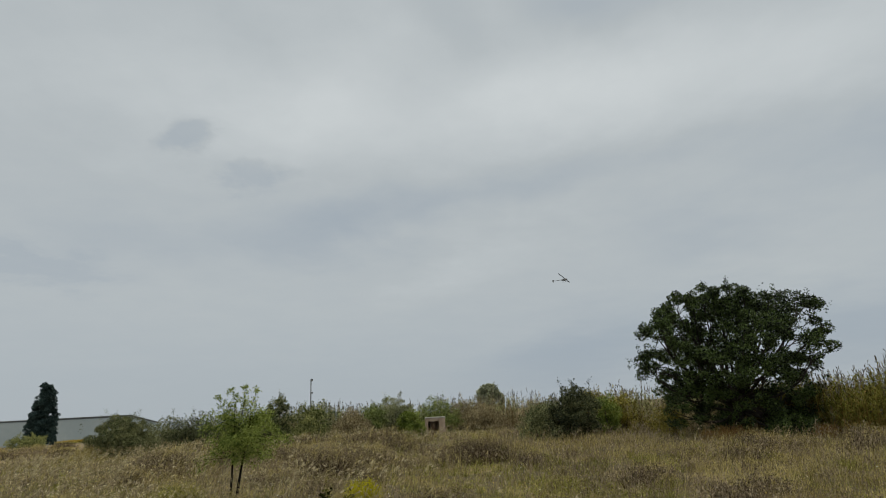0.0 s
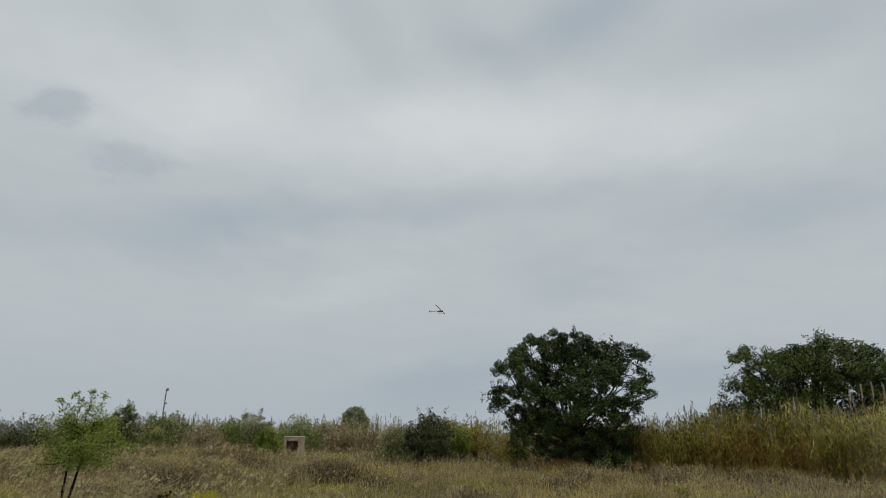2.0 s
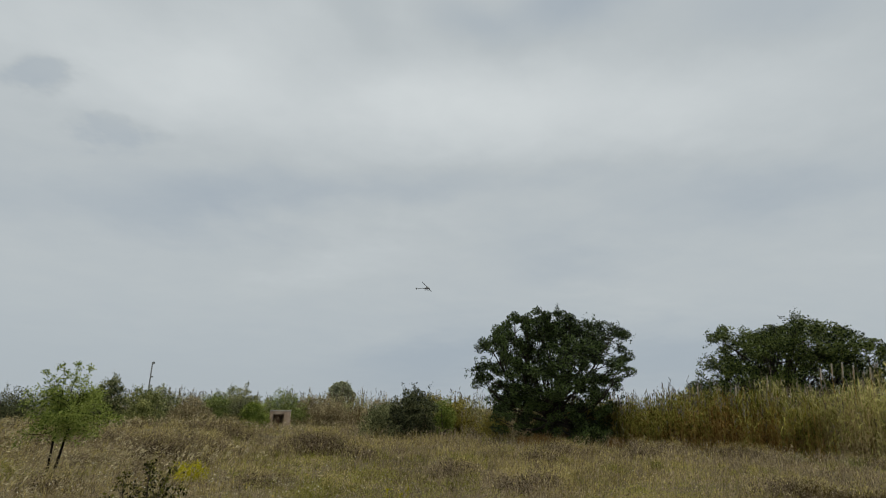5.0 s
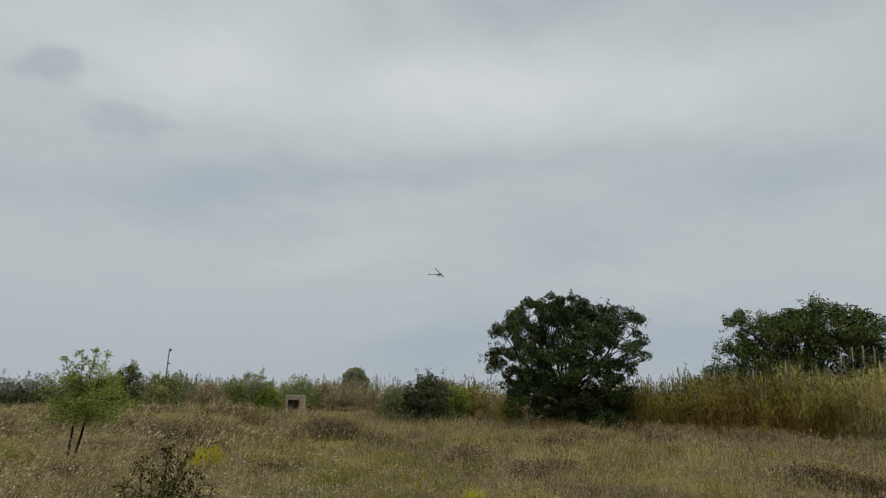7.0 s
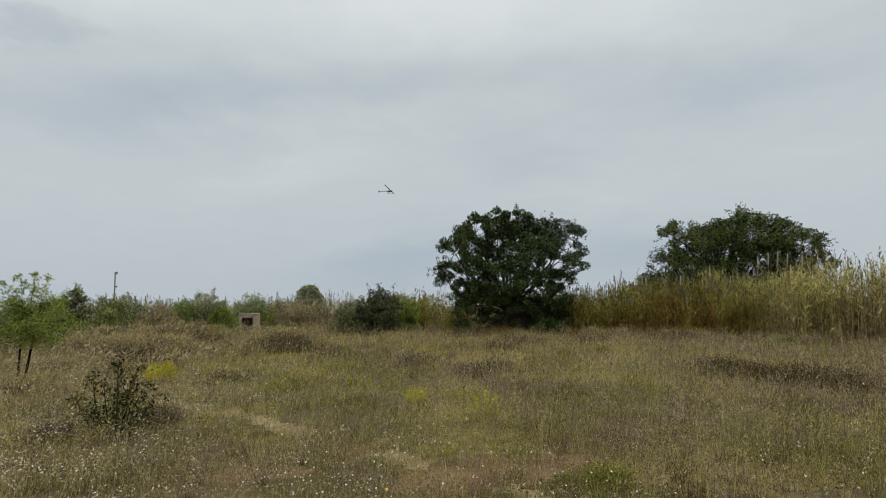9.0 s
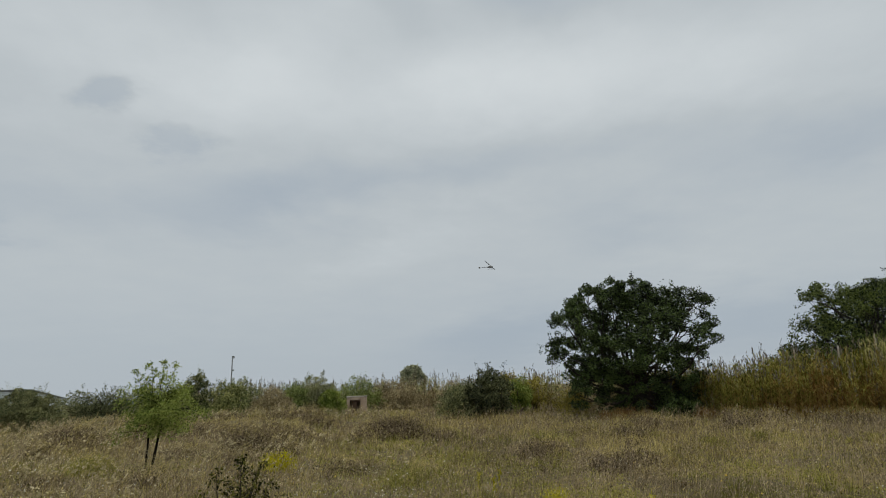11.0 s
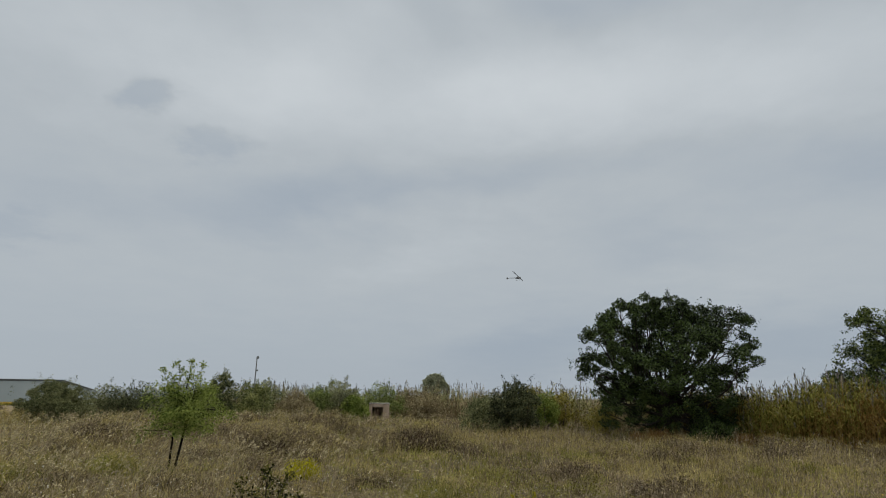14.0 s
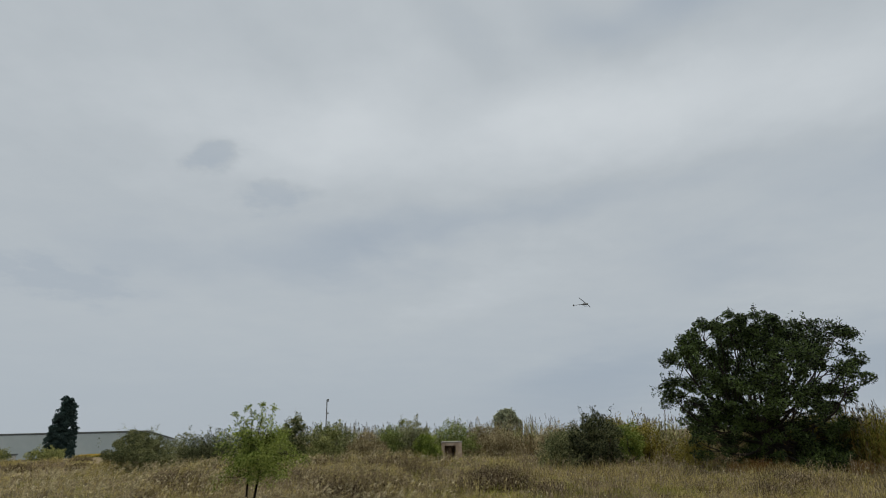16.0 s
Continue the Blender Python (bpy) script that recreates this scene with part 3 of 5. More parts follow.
def make_herbs():
    """Low broad-leaved plants in small clumps between the grasses."""
    green, dry, dark = Pile(), Pile(), Pile()
    for r0, r1, dens, per, leaf, wide in ((3.2, 6.5, 62, 36, 0.02, 0.06), (6.5, 11, 20, 36, 0.03, 0.085), (11, 20, 5, 30, 0.04, 0.16), (20, 33, 1.5, 26, 0.06, 0.26)):
        x, y = strewn(dens, r0, r1)
        ok = (rng.uniform(size=len(x)) < keep_off(x, y)) & ~reeds_here(x, y)
        x, y = x[ok], y[ok]
        n = len(x)
        hh = rng.uniform(0.05, 0.26, n) * (0.5 + grain(x, y, 0.9, 51))
        kind = pick_kind(x, y)
        deep, pick = kind == 3, kind == 1
        for pile, s in ((green, pick & ~deep), (dry, ~pick & ~deep), (dark, deep)):
            c = np.repeat(np.stack([x[s], y[s], ground(x[s], y[s])], 1), per, 0)
            m = len(c)
            c = c + np.stack([rng.normal(size=m) * wide, rng.normal(size=m) * wide, rng.uniform(0, 1, m) ** 0.7 * np.repeat(hh[s], per)], 1)
            leaves(pile, c, leaf, leaf * 0.45, up=0.7)
    tagged(part("green_herbs", green, GREEN_GRASS), "low leafy green herbs among the grass", "weeds", kind="stuff")
    tagged(part("dry_herbs", dry, MAUVE), "low withered brown herbs among the grass", "weeds", kind="stuff")
    tagged(part("dark_herbs", dark, HERB), "low dark red-brown herbs close to the ground", "weeds", kind="stuff")


make_herbs()


def make_tussocks():
    """Grass growing in separate tufts, each fanning out from its own foot."""
    piles = [Pile(), Pile(), Pile(), Pile()]
    for r0, r1, dens, per, w, tall in ((3.2, 7, 9, 42, 0.0042, 0.24), (7, 12, 5, 40, 0.0065, 0.30), (12, 20, 2.6, 34, 0.010, 0.36), (20, 33, 1.0, 30, 0.018, 0.42)):
        x, y = strewn(dens, r0, r1)
        ok = (rng.uniform(size=len(x)) < keep_off(x, y) * np.clip(0.2 + 1.5 * (grain(x, y, 0.6, 71) - 0.2), 0.1, 1)) & ~reeds_here(x, y)
        x, y = x[ok], y[ok]
        kind = pick_kind(x, y)
        for k in range(4):
            s = kind == k
            m = int(s.sum())
            if not m:
                continue
            q = np.repeat(np.stack([x[s], y[s], ground(x[s], y[s]) - 0.01], 1), per, 0)
            size = np.repeat(rng.uniform(0.5, 1.25, m), per)
            n = len(q)
            a = rng.uniform(0, 6.28, n)
            off = np.abs(rng.normal(size=n)) * 0.045 * size
            q = q + np.stack([np.sin(a) * off, np.cos(a) * off, 0 * a], 1)
            blades(piles[k], q, a + rng.normal(size=n) * 0.5, tall * size * rng.uniform(0.5, 1.1, n), rng.uniform(0.75, 1.5, n), rng.uniform(0, 0.5, n), w * rng.uniform(0.6, 1.4, n), 3 if r1 < 13 else 2)
    for pile, mat, name, lab in zip(piles, (STRAW, GREEN_GRASS, MAUVE, HERB), ("straw_tussocks", "green_tussocks", "withered_tussocks", "brown_tussocks"), ("separate tufts of dry straw-coloured grass", "separate tufts of green grass", "separate tufts of brown-mauve withered weeds", "separate tufts of dark red-brown herbs")):
        tagged(part(name, pile, mat), lab, "grass", kind="stuff")


make_tussocks()


def make_daisies():
    pile, yellow = Pile(), Pile()
    for out, dens, r0, r1, rad in ((pile, 950, 3.2, 5.6, 0.0054), (pile, 480, 5.6, 7.8, 0.0060), (pile, 60, 7.8, 11.0, 0.0075), (pile, 4, 11.0, 18, 0.012), (yellow, 6, 3.2, 12, 0.009)):
        x, y = strewn(dens, r0, r1)
        ok = rng.uniform(size=len(x)) < np.clip((0.5 * grain(x, y, 0.5, 31) + 0.5 * grain(x, y, 2.0, 33) - 0.36) * 3.0, 0.02, 1) * np.clip(0.75 - x * 0.22, 0.10, 1)
        x, y = x[ok], y[ok]
        n = len(x)
        p = np.stack([x, y, ground(x, y)], 1)
        tip = blades(out, p, rng.uniform(0, 6.28, n), rng.uniform(0.12, 0.30, n), 1.45, 0.02, 0.003, 1, slot=1)
        nrm = unit(np.stack([rng.normal(size=n) * 0.5, rng.normal(size=n) * 0.5 - 0.3, np.ones(n)], 1))
        a = unit(np.cross(nrm, np.array([[1.0, 0.1, 0]])))
        b = np.cross(nrm, a)
        th = np.linspace(0, 2 * np.pi, 8, endpoint=False)
        rr = rad * rng.uniform(0.5, 1.6, n)[:, None, None]
        ring = tip[:, None] + rr * (a[:, None] * np.cos(th)[:, None] + b[:, None] * np.sin(th)[:, None])
        mid = tip[:, None] + nrm[:, None] * rr * 0.35
        v = np.concatenate([mid, ring], 1)
        k = np.arange(8)
        f = np.arange(n)[:, None, None] * 9 + np.stack([np.zeros(8, int), 1 + k, 1 + (k + 1) % 8], 1)[None]
        out.tris(v, f, 0)
    tagged(part("daisies", pile, [PETAL, GREEN_GRASS]), "small white daisies scattered through the grass", "flowers", kind="stuff")
    tagged(part("yellow_flowers", yellow, [YELLOW_PETAL, GREEN_GRASS]), "small yellow meadow flowers", "flowers", kind="stuff")


make_daisies()


def make_side_grass():
    """The same meadow close to the walker's feet and behind him."""
    straw, green = Pile(), Pile()
    for r0, r1, dens, a0, a1, w in ((0.2, 3.2, 420, 0, 360, 0.0045), (3.2, 9, 130, 68, 308, 0.009), (9, 26, 22, 68, 308, 0.02)):
        x, y = strewn(dens, r0, r1, a0, a1)
        ok = (rng.uniform(size=len(x)) < np.clip(2.4 * grain(x, y, 2.2, 11) - 0.4, 0.08, 1)) & ~reeds_here(x, y)
        x, y = x[ok], y[ok]
        p = np.stack([x, y, ground(x, y) - 0.01], 1)
        dry = rng.uniform(size=len(x)) < 0.5 + 1.2 * (grain(x, y, 0.35, 12) - 0.5)
        for pile, s in ((straw, dry), (green, ~dry)):
            n = int(s.sum())
            blades(pile, p[s], rng.uniform(0, 6.28, n), rng.uniform(0.08, 0.28, n), rng.uniform(0.5, 1.45, n), rng.uniform(0, 0.45, n), w, 2)
    tagged(part("side_dry_grass", straw, STRAW), "dry straw-coloured meadow grass", "grass", kind="stuff")
    tagged(part("side_green_grass", green, GREEN_GRASS), "low green meadow grass", "grass", kind="stuff")


make_side_grass()

# ---------- reeds ----------
rng = np.random.default_rng(41)


def make_reeds(name, label, n, xs, depth, height, green_top, leaf_scale=1.0, heads=0.2, mats=(REED_GREEN, REED_DRY, PLUME)):
    """A bed of giant cane: stems, arching and hanging leaves, thin dark plumes on some."""
    pile = Pile()
    x = rng.uniform(xs[0], xs[1], n)
    d = rng.uniform(0, 1, n) ** 1.3 * depth
    y = reed_front(x) + d + 1.1 * (grain(x, x * 0, 0.9, 41) - 0.5) + 0.5 * (grain(x, x * 0, 3.0, 43) - 0.5)
    h = height * rng.uniform(0.74, 1.08, n) * (0.84 + 0.32 * grain(x, y, 0.8, 42)) * (0.8 + 0.2 * np.clip(d / 1.0, 0, 1))
    h = h * np.interp(x, [-20, 10.7, 10.8, 13, 15, 17, 18.5], [1, 1, 0.70, 0.73, 0.86, 1.06, 1.14])
    low = (d < 1.4) & (rng.uniform(size=n) < 0.45)
    h = np.where(low, h * rng.uniform(0.22, 0.8, n), h)
    patch = 0.6 * (grain(x, y, 0.45, 44) - 0.5) + 0.5 * (grain(x, y, 1.7, 46) - 0.5)
    p = np.stack([x, y, ground(x, y) - 0.05], 1)
    lean = rng.normal(size=(n, 2)) * 0.05 + np.array([0.025, 0.0])
    top = p + np.stack([lean[:, 0] * h, lean[:, 1] * h, h], 1)
    th = np.linspace(0, 2 * np.pi, 3, endpoint=False)
    ring = np.stack([np.cos(th), np.sin(th), 0 * th], 1) * 0.011 * leaf_scale
    v = np.stack([p[:, None] + ring, top[:, None] + ring * 0.3], 1).reshape(n, 6, 3)
    f = np.arange(n)[:, None, None] * 6 + np.array([[0, 1, 4, 3], [1, 2, 5, 4], [2, 0, 3, 5]])
    pile.quads(v, f, 1)
    for k in range(23):
        s = rng.uniform(0.08, 1.0, n)
        at = p + (top - p) * s[:, None]
        green = np.clip(0.5 + (s - green_top) * 1.7 + 2.0 * patch, 0.04, 0.95)
        dry = rng.uniform(size=n) > green
        for slot in (0, 1):
            w = dry == bool(slot)
            m = w.sum()
            blades(pile, at[w], rng.uniform(0, 6.28, m), rng.uniform(0.18, 0.44, m) * (0.75 if slot else 1.0), rng.uniform(0.2, 1.4, m), rng.uniform(0.1, 1.0, m), rng.uniform(0.018, 0.046, m) * leaf_scale, 3, slot)
    tall = rng.uniform(size=n) < heads
    t0 = top[tall]
    m = len(t0)
    up = rng.uniform(0.12, 0.42, m)
    for k in range(8):
        at = t0 + np.stack([lean[tall, 0] * up, lean[tall, 1] * up, up * k / 7], 1)
        leaves(pile, at, 0.13 * leaf_scale, 0.03 * leaf_scale, up=2.6, slot=2)
    ob = part(name, pile, list(mats))
    tagged(ob, label, "reeds", kind="stuff")


make_reeds("reed_bed", "tall yellow-green giant cane with rusty dry stems below", 2000, (10.8, 16.2), 4.5, 2.28, 0.56)
make_reeds("pale_reed_bed", "tall pale yellow-green giant cane with straw-coloured stems", 2100, (16.2, 22.0), 4.5, 2.30, 0.42, mats=(PALE_REED_GREEN, PALE_REED_DRY, PLUME))
make_reeds("far_reed_bed", "distant band of pale feathery reeds", 2100, (-13.0, 12.0), 5.0, 1.72, 0.62, 1.15, 0.35, (FAR_REED_GREEN, FAR_REED_DRY, PLUME))


def make_plume(x, y, top, length):
    """A tall dry cane that carries one pale feathery head above the bed."""
    z = gz(x, y)
    root = thing("reed_plume", (x, y, z), "tall dry cane with a pale cream feathery head", "reed", "pale reed plumes")
    cane, head = Pile(), Pile()
    tip = np.array([0.06, 0.02, top - z])
    tube(cane, bough((0, 0, -0.05), tip, 0.0, 0.01, 6), np.linspace(0.013, 0.006, 6), 5)
    part("cane", cane, REED_DRY, root)
    k = rng.uniform(0, 1, 170)
    c = tip + np.stack([0.10 * k * length, 0 * k, (k - 0.75) * length], 1) + rng.normal(size=(170, 3)) * 0.011 * np.sin(np.pi * np.clip(k, 0.1, 0.95))[:, None]
    leaves(head, c, 0.07, 0.014, up=5.0)
    part("plume", head, PALE_PLUME, root, "pale cream feathery plume")


for x, y, top, length in ((15.6, 15.6, 2.52, 0.5), (14.9, 16.3, 2.22, 0.34), (16.5, 14.3, 2.75, 0.36), (16.75, 14.1, 2.88, 0.42), (16.95, 13.9, 2.90, 0.45), (17.15, 13.7, 2.82, 0.4), (17.45, 13.4, 2.75, 0.38), (13.9, 17.0, 2.2, 0.3)):
    make_plume(x, y, top, length)

# ---------- trees and shrubs ----------
rng = np.random.default_rng(51)


def foliage(pile, lobes, n, leaf, clump, up=0.0, slot=0, flat=0.75, dense=1.5):
    """Leaves in tight clumps over the outer part of the lobes; returns the clumps' centres and their lobes."""
    lobes = np.asarray(lobes, float)
    weight = lobes[:, 3] ** 2
    count = max(8, int(dense * weight.sum() / clump ** 2))
    pick = rng.choice(len(lobes), count, p=weight / weight.sum())
    d = rng.normal(size=(count, 3))
    d[:, 2] += 0.35
    d = unit(d)
    rad = lobes[pick, 3] * rng.uniform(0.55, 1.0, count) ** 0.7
    c = lobes[pick, :3] + d * rad[:, None]
    size = clump * rng.uniform(0.45, 1.25, count)
    share = size ** 2
    own = rng.choice(count, n, p=share / share.sum())
    e = unit(rng.normal(size=(n, 3)))
    e[:, 2] *= flat
    at = c[own] + e * (size[own] * rng.uniform(0.3, 1.0, n) ** 0.5)[:, None]
    leaves(pile, at, leaf, leaf * 0.55, up=up, slot=slot, out=e * 0.9)
    return c, pick


def woody_tree(name, at, label, height_of_fork, trunk_r, lobes, n_leaves, leaf, leaf_mats, group="", bark=BARK, spread=0.3, twig_share=0.5, category="tree", lean=(0, 0), dense=1.5, sprigs=0):
    root = thing(name, at, label, category, group)
    wood, crown = Pile(), Pile()
    fork = np.array([lean[0], lean[1], height_of_fork])
    tube(wood, [(0, 0, -0.1), (0.02, 0, 0.05), fork * 0.5 + (0.03, 0.02, 0), fork, fork * 1.35], [trunk_r * 1.5, trunk_r * 1.15, trunk_r, trunk_r * 0.9, trunk_r * 0.5], 10)
    trunk = part("trunk", wood, bark, root, "dark rough bark", smooth=True)
    c, pick = foliage(crown, lobes, n_leaves, leaf, spread, dense=dense)
    lob = np.asarray(lobes, float)
    for k in rng.integers(0, len(lob), sprigs):
        d = unit(rng.normal(size=3) + np.array([0, 0, 0.5]))
        foot = lob[k, :3] + d * lob[k, 3] * 0.9
        s = rng.uniform(0, 1, 26)[:, None]
        leaves(crown, foot + d * s * rng.uniform(0.2, 0.42) + rng.normal(size=(26, 3)) * 0.05, leaf, leaf * 0.55, out=d[None])
    for i, (x, y, z, r) in enumerate(lobes):
        limb = Pile()
        line = bough(fork * rng.uniform(0.75, 1.3), (x, y, z), 0.12, 0.08, 7)
        r0 = trunk_r * 0.45 * (0.6 + 0.4 * r / max(l[3] for l in lobes))
        tube(limb, line, np.linspace(r0, r0 * 0.25, 7), 6)
        for tw in c[(pick == i) & (rng.uniform(size=len(c)) < twig_share)]:
            tube(limb, bough(line[rng.integers(3, 7)], tw, 0.05, 0.1, 4), np.linspace(r0 * 0.22, 0.006, 4), 4)
        part("limb", limb, bark, trunk, smooth=True)
    part("crown", crown, leaf_mats, root)
    return root


def offs(rows, k, deep):
    """Lobes from sideways and upward offsets and radii in units of k metres, with seeded depth."""
    r = random.Random(5)
    return [(x * k, r.uniform(-deep, deep), z * k, rad * k) for x, z, rad in rows]


# the broad round tree in front of the reeds, turned to face the meadow
BROAD = [(-62, 178, 40), (-20, 192, 36), (22, 190, 38), (66, 170, 40), (118, 172, 30), (92, 185, 26), (-98, 140, 34), (-108, 100, 30), (-92, 70, 32), (-50, 130, 44),
         (0, 150, 46), (48, 125, 46), (92, 128, 40), (122, 120, 22), (102, 84, 30), (80, 60, 40), (38, 75, 42), (-14, 85, 38), (-60, 50, 34), (66, 28, 34),
         (104, 30, 28), (30, 30, 32), (-40, 25, 28), (60, 6, 26), (100, 8, 22), (-85, 34, 22), (-40, 92, 32), (20, 112, 34), (-70, 105, 30), (-30, 55, 28), (10, 50, 28), (-75, 55, 26), (-15, 10, 22), (-50, 4, 18), (138, 142, 14), (128, 176, 16), (-125, 108, 16), (0, 194, 22), (45, 186, 30), (-62, 150, 36)]
tree = woody_tree("broad_tree", (9.62, 20.04, gz(9.62, 20.04)), "broad round dark-green tree standing before the reeds", 1.0, 0.16, [(x * 0.95 - 0.02, y, z * 1.055, r * 0.97) for x, y, z, r in offs(BROAD, 0.0224, 1.3)], 122000, 0.078, [LEAF_TREE], spread=0.19, dense=1.7, sprigs=110)
tree.rotation_euler = (0, 0, radians(-23))
SECOND = [(-64, 118, 38), (-98, 64, 34), (-118, 26, 32), (-30, 112, 42), (-4, 116, 38), (20, 114, 42), (40, 116, 40), (62, 118, 40), (98, 116, 36), (126, 92, 34), (146, 56, 28), (0, 80, 50), (50, 60, 50),
          (-50, 40, 46), (90, 30, 42), (88, 74, 44), (0, 20, 50), (-76, 122, 22), (30, 150, 10), (92, 134, 18), (150, 84, 14), (-138, 10, 24), (-148, -15, 26), (-160, -28, 17), (-110, -20, 34), (0, -20, 40), (70, -20, 40),
          (40, 10, 46), (112, -8, 38), (-30, -2, 42), (130, -30, 30), (-70, 0, 38), (-78, 60, 38), (128, 30, 34), (-60, -24, 36), (-125, 4, 30), (100, 12, 38), (30, -40, 40), (-20, 50, 44)]
tree = woody_tree("second_tree", (19.0, 18.5, gz(19.0, 18.5)), "wide green tree rising behind the reed bed", 1.5, 0.18, [(x, y, z * 0.95 + 1.40, r * 0.92) for i, (x, y, z, r) in enumerate(offs(SECOND, 0.0245, 1.4))], 135000, 0.084, [LEAF_SECOND], spread=0.22, dense=2.4, sprigs=260)
tree.rotation_euler = (0, 0, radians(-45))


def shrub(name, at, label, w, h, n, leaf, mat, depth=None, group="", seed=1, up=0.2, stems=9, lobes=None, spread=0.16, stem_mat=TWIG, category="shrub", shoots=0):
    r = random.Random(seed)
    root = thing(name, (at[0], at[1], gz(at[0], at[1])), label, category, group)
    depth = depth or w
    if lobes is None:
        lobes = []
        turn = r.uniform(0, 6.28)
        for k in range(15):
            a, q = turn + k * 2.4, ((k + 0.5) / 15) ** 0.5
            rad = 0.22 * min(w, h * 1.6) * r.uniform(0.75, 1.2)
            top = h * (1 - 0.42 * q ** 2.2) * r.uniform(0.80, 1.06)
            for z in (top - rad, max(rad * 0.6, (top - rad) * 0.4)):
                lobes.append((math.cos(a) * q * (w / 2 - rad * 0.6), math.sin(a) * q * (depth / 2 - rad * 0.6), z, rad))
    crown = Pile()
    c, pick = foliage(crown, lobes, n, leaf, spread, up=up)
    high = sorted(lobes, key=lambda l: -l[2] - l[3])[:max(5, len(lobes) // 2)]
    for k in range(shoots):
        lx, ly, lz, lr = high[rng.integers(len(high))]
        foot = np.array([lx + rng.normal() * lr * 0.5, ly + rng.normal() * lr * 0.5, lz + lr * 0.5])
        tip = foot + np.array([rng.normal() * 0.12, rng.normal() * 0.12, lr * 0.5 + rng.uniform(0.05, 0.3)])
        q = rng.uniform(0, 1, 34)[:, None] ** 0.7
        leaves(crown, foot + (tip - foot) * q + rng.normal(size=(34, 3)) * 0.045, leaf * 0.9, leaf * 0.45, up=0.9)
    for k in range(stems):
        wood = Pile()
        end = c[rng.integers(len(c))]
        tube(wood, bough((r.uniform(-0.1, 0.1) * w, r.uniform(-0.1, 0.1) * depth, -0.05), end, 0.05, 0.08, 6), np.linspace(0.02 * h + 0.006, 0.005, 6), 5)
        part("stem", wood, stem_mat, root)
    part("foliage", crown, mat, root)
    return root


G = "shrubs along the reed belt"
rng = np.random.default_rng(61)
shrub("dark_shrub", (4.9, 23.5), "dense dark-green rounded shrub", 2.3, 2.15, 20000, 0.08, LEAF_DARK, group=G, seed=3, shoots=24, spread=0.14)
shrub("dark_shrub", (3.6, 23.8), "grey-green shrub beside a taller dark one", 1.9, 1.6, 10000, 0.075, LEAF_ROUND, group=G, seed=4, shoots=10)
shrub("lime_shrub", (6.3, 24.4), "yellow-green young shrub beside the dark one", 1.3, 1.65, 5000, 0.085, LEAF_GREEN, group=G, seed=5, shoots=10)
shrub("olive_shrub", (7.3, 25.5), "yellow-olive bushy growth beside the broad tree", 2.2, 1.7, 9000, 0.07, LEAF_YELLOW, group=G, seed=6, shoots=24, up=0.9)
shrub("olive_shrub", (7.75, 21.4), "low yellow-brown bushy growth beside the broad tree", 1.4, 1.05, 6000, 0.06, LEAF_YELLOW, group=G, seed=17, shoots=24, up=0.9)
shrub("dark_shrub", (11.1, 19.5), "low dark-green shrub at the foot of the broad tree", 1.9, 1.0, 8000, 0.08, LEAF_TREE, group=G, seed=16)
# a small round tree far behind the reeds
FAR = []
for k in range(22):
    q = ((k + 0.5) / 22) ** 0.5
    FAR.append((1.15 * q * math.cos(k * 2.4), 1.0 * q * math.sin(k * 2.4), 2.35 + 1.35 * (1 - q ** 1.8) + 0.12 * math.sin(k * 2.9), 0.38 + 0.08 * math.sin(k * 1.7)))
FAR += [(0.9 * math.cos(k * 1.05), 0.8 * math.sin(k * 1.05), 1.6, 0.45) for k in range(6)]
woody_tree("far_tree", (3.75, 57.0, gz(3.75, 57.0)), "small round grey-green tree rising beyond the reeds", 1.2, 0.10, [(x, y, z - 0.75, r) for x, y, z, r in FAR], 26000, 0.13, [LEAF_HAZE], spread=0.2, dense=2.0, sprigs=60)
for i, (x, y, w, h, m, shoots, lab) in enumerate((
        (-9.6, 29.5, 2.4, 1.75, LEAF_GREY, 6, "grey-green shrub at the end of the belt"),
        (-8.3, 27.9, 1.5, 2.3, LEAF_ROUND, 20, "tall thin olive-green shrub with open upper twigs"),
        (-6.9, 28.4, 2.3, 2.05, LEAF_OLIVE, 14, "olive-green bushy shrub by the reeds"),
        (-5.2, 30.5, 2.2, 1.6, LEAF_WITHER, 8, "brown-grey low shrub by the reeds"),
        (-4.3, 32.0, 1.7, 2.0, LEAF_FRESH, 12, "mid-green shrub by the reeds"),
        (-2.9, 32.4, 2.2, 2.15, LEAF_GREY, 12, "olive-grey rounded shrub by the reeds"),
        (-2.2, 31.5, 1.4, 1.5, LEAF_GREEN, 8, "lime-green shrub near the block hut"),
        (-0.9, 35.4, 3.0, 2.1, LEAF_FRESH, 16, "mid-green shrub behind the small block hut"),
        (-7.6, 34.0, 2.6, 2.35, LEAF_ROUND, 14, "olive-green tall shrub among the reeds"),
        (-3.6, 35.4, 2.6, 2.2, LEAF_OLIVE, 12, "olive-green shrub among the reeds"),
        (0.9, 36.6, 2.4, 2.0, LEAF_WITHER, 8, "brown-grey shrub among the reeds"),
        (4.6, 31.0, 2.4, 1.9, LEAF_WITHER, 8, "brown-grey shrub among the reeds"),
        (6.9, 27.6, 2.2, 2.0, LEAF_YELLOW, 16, "yellow-olive shrub beside the broad tree"),
        (1.8, 34.6, 2.4, 1.6, LEAF_WITHER, 8, "brown-green shrub beside the hut"))):
    shrub("belt_shrub", (x, y), lab, w, h, 9000, 0.085, m, group=G, seed=20 + i, spread=0.17, shoots=shoots)
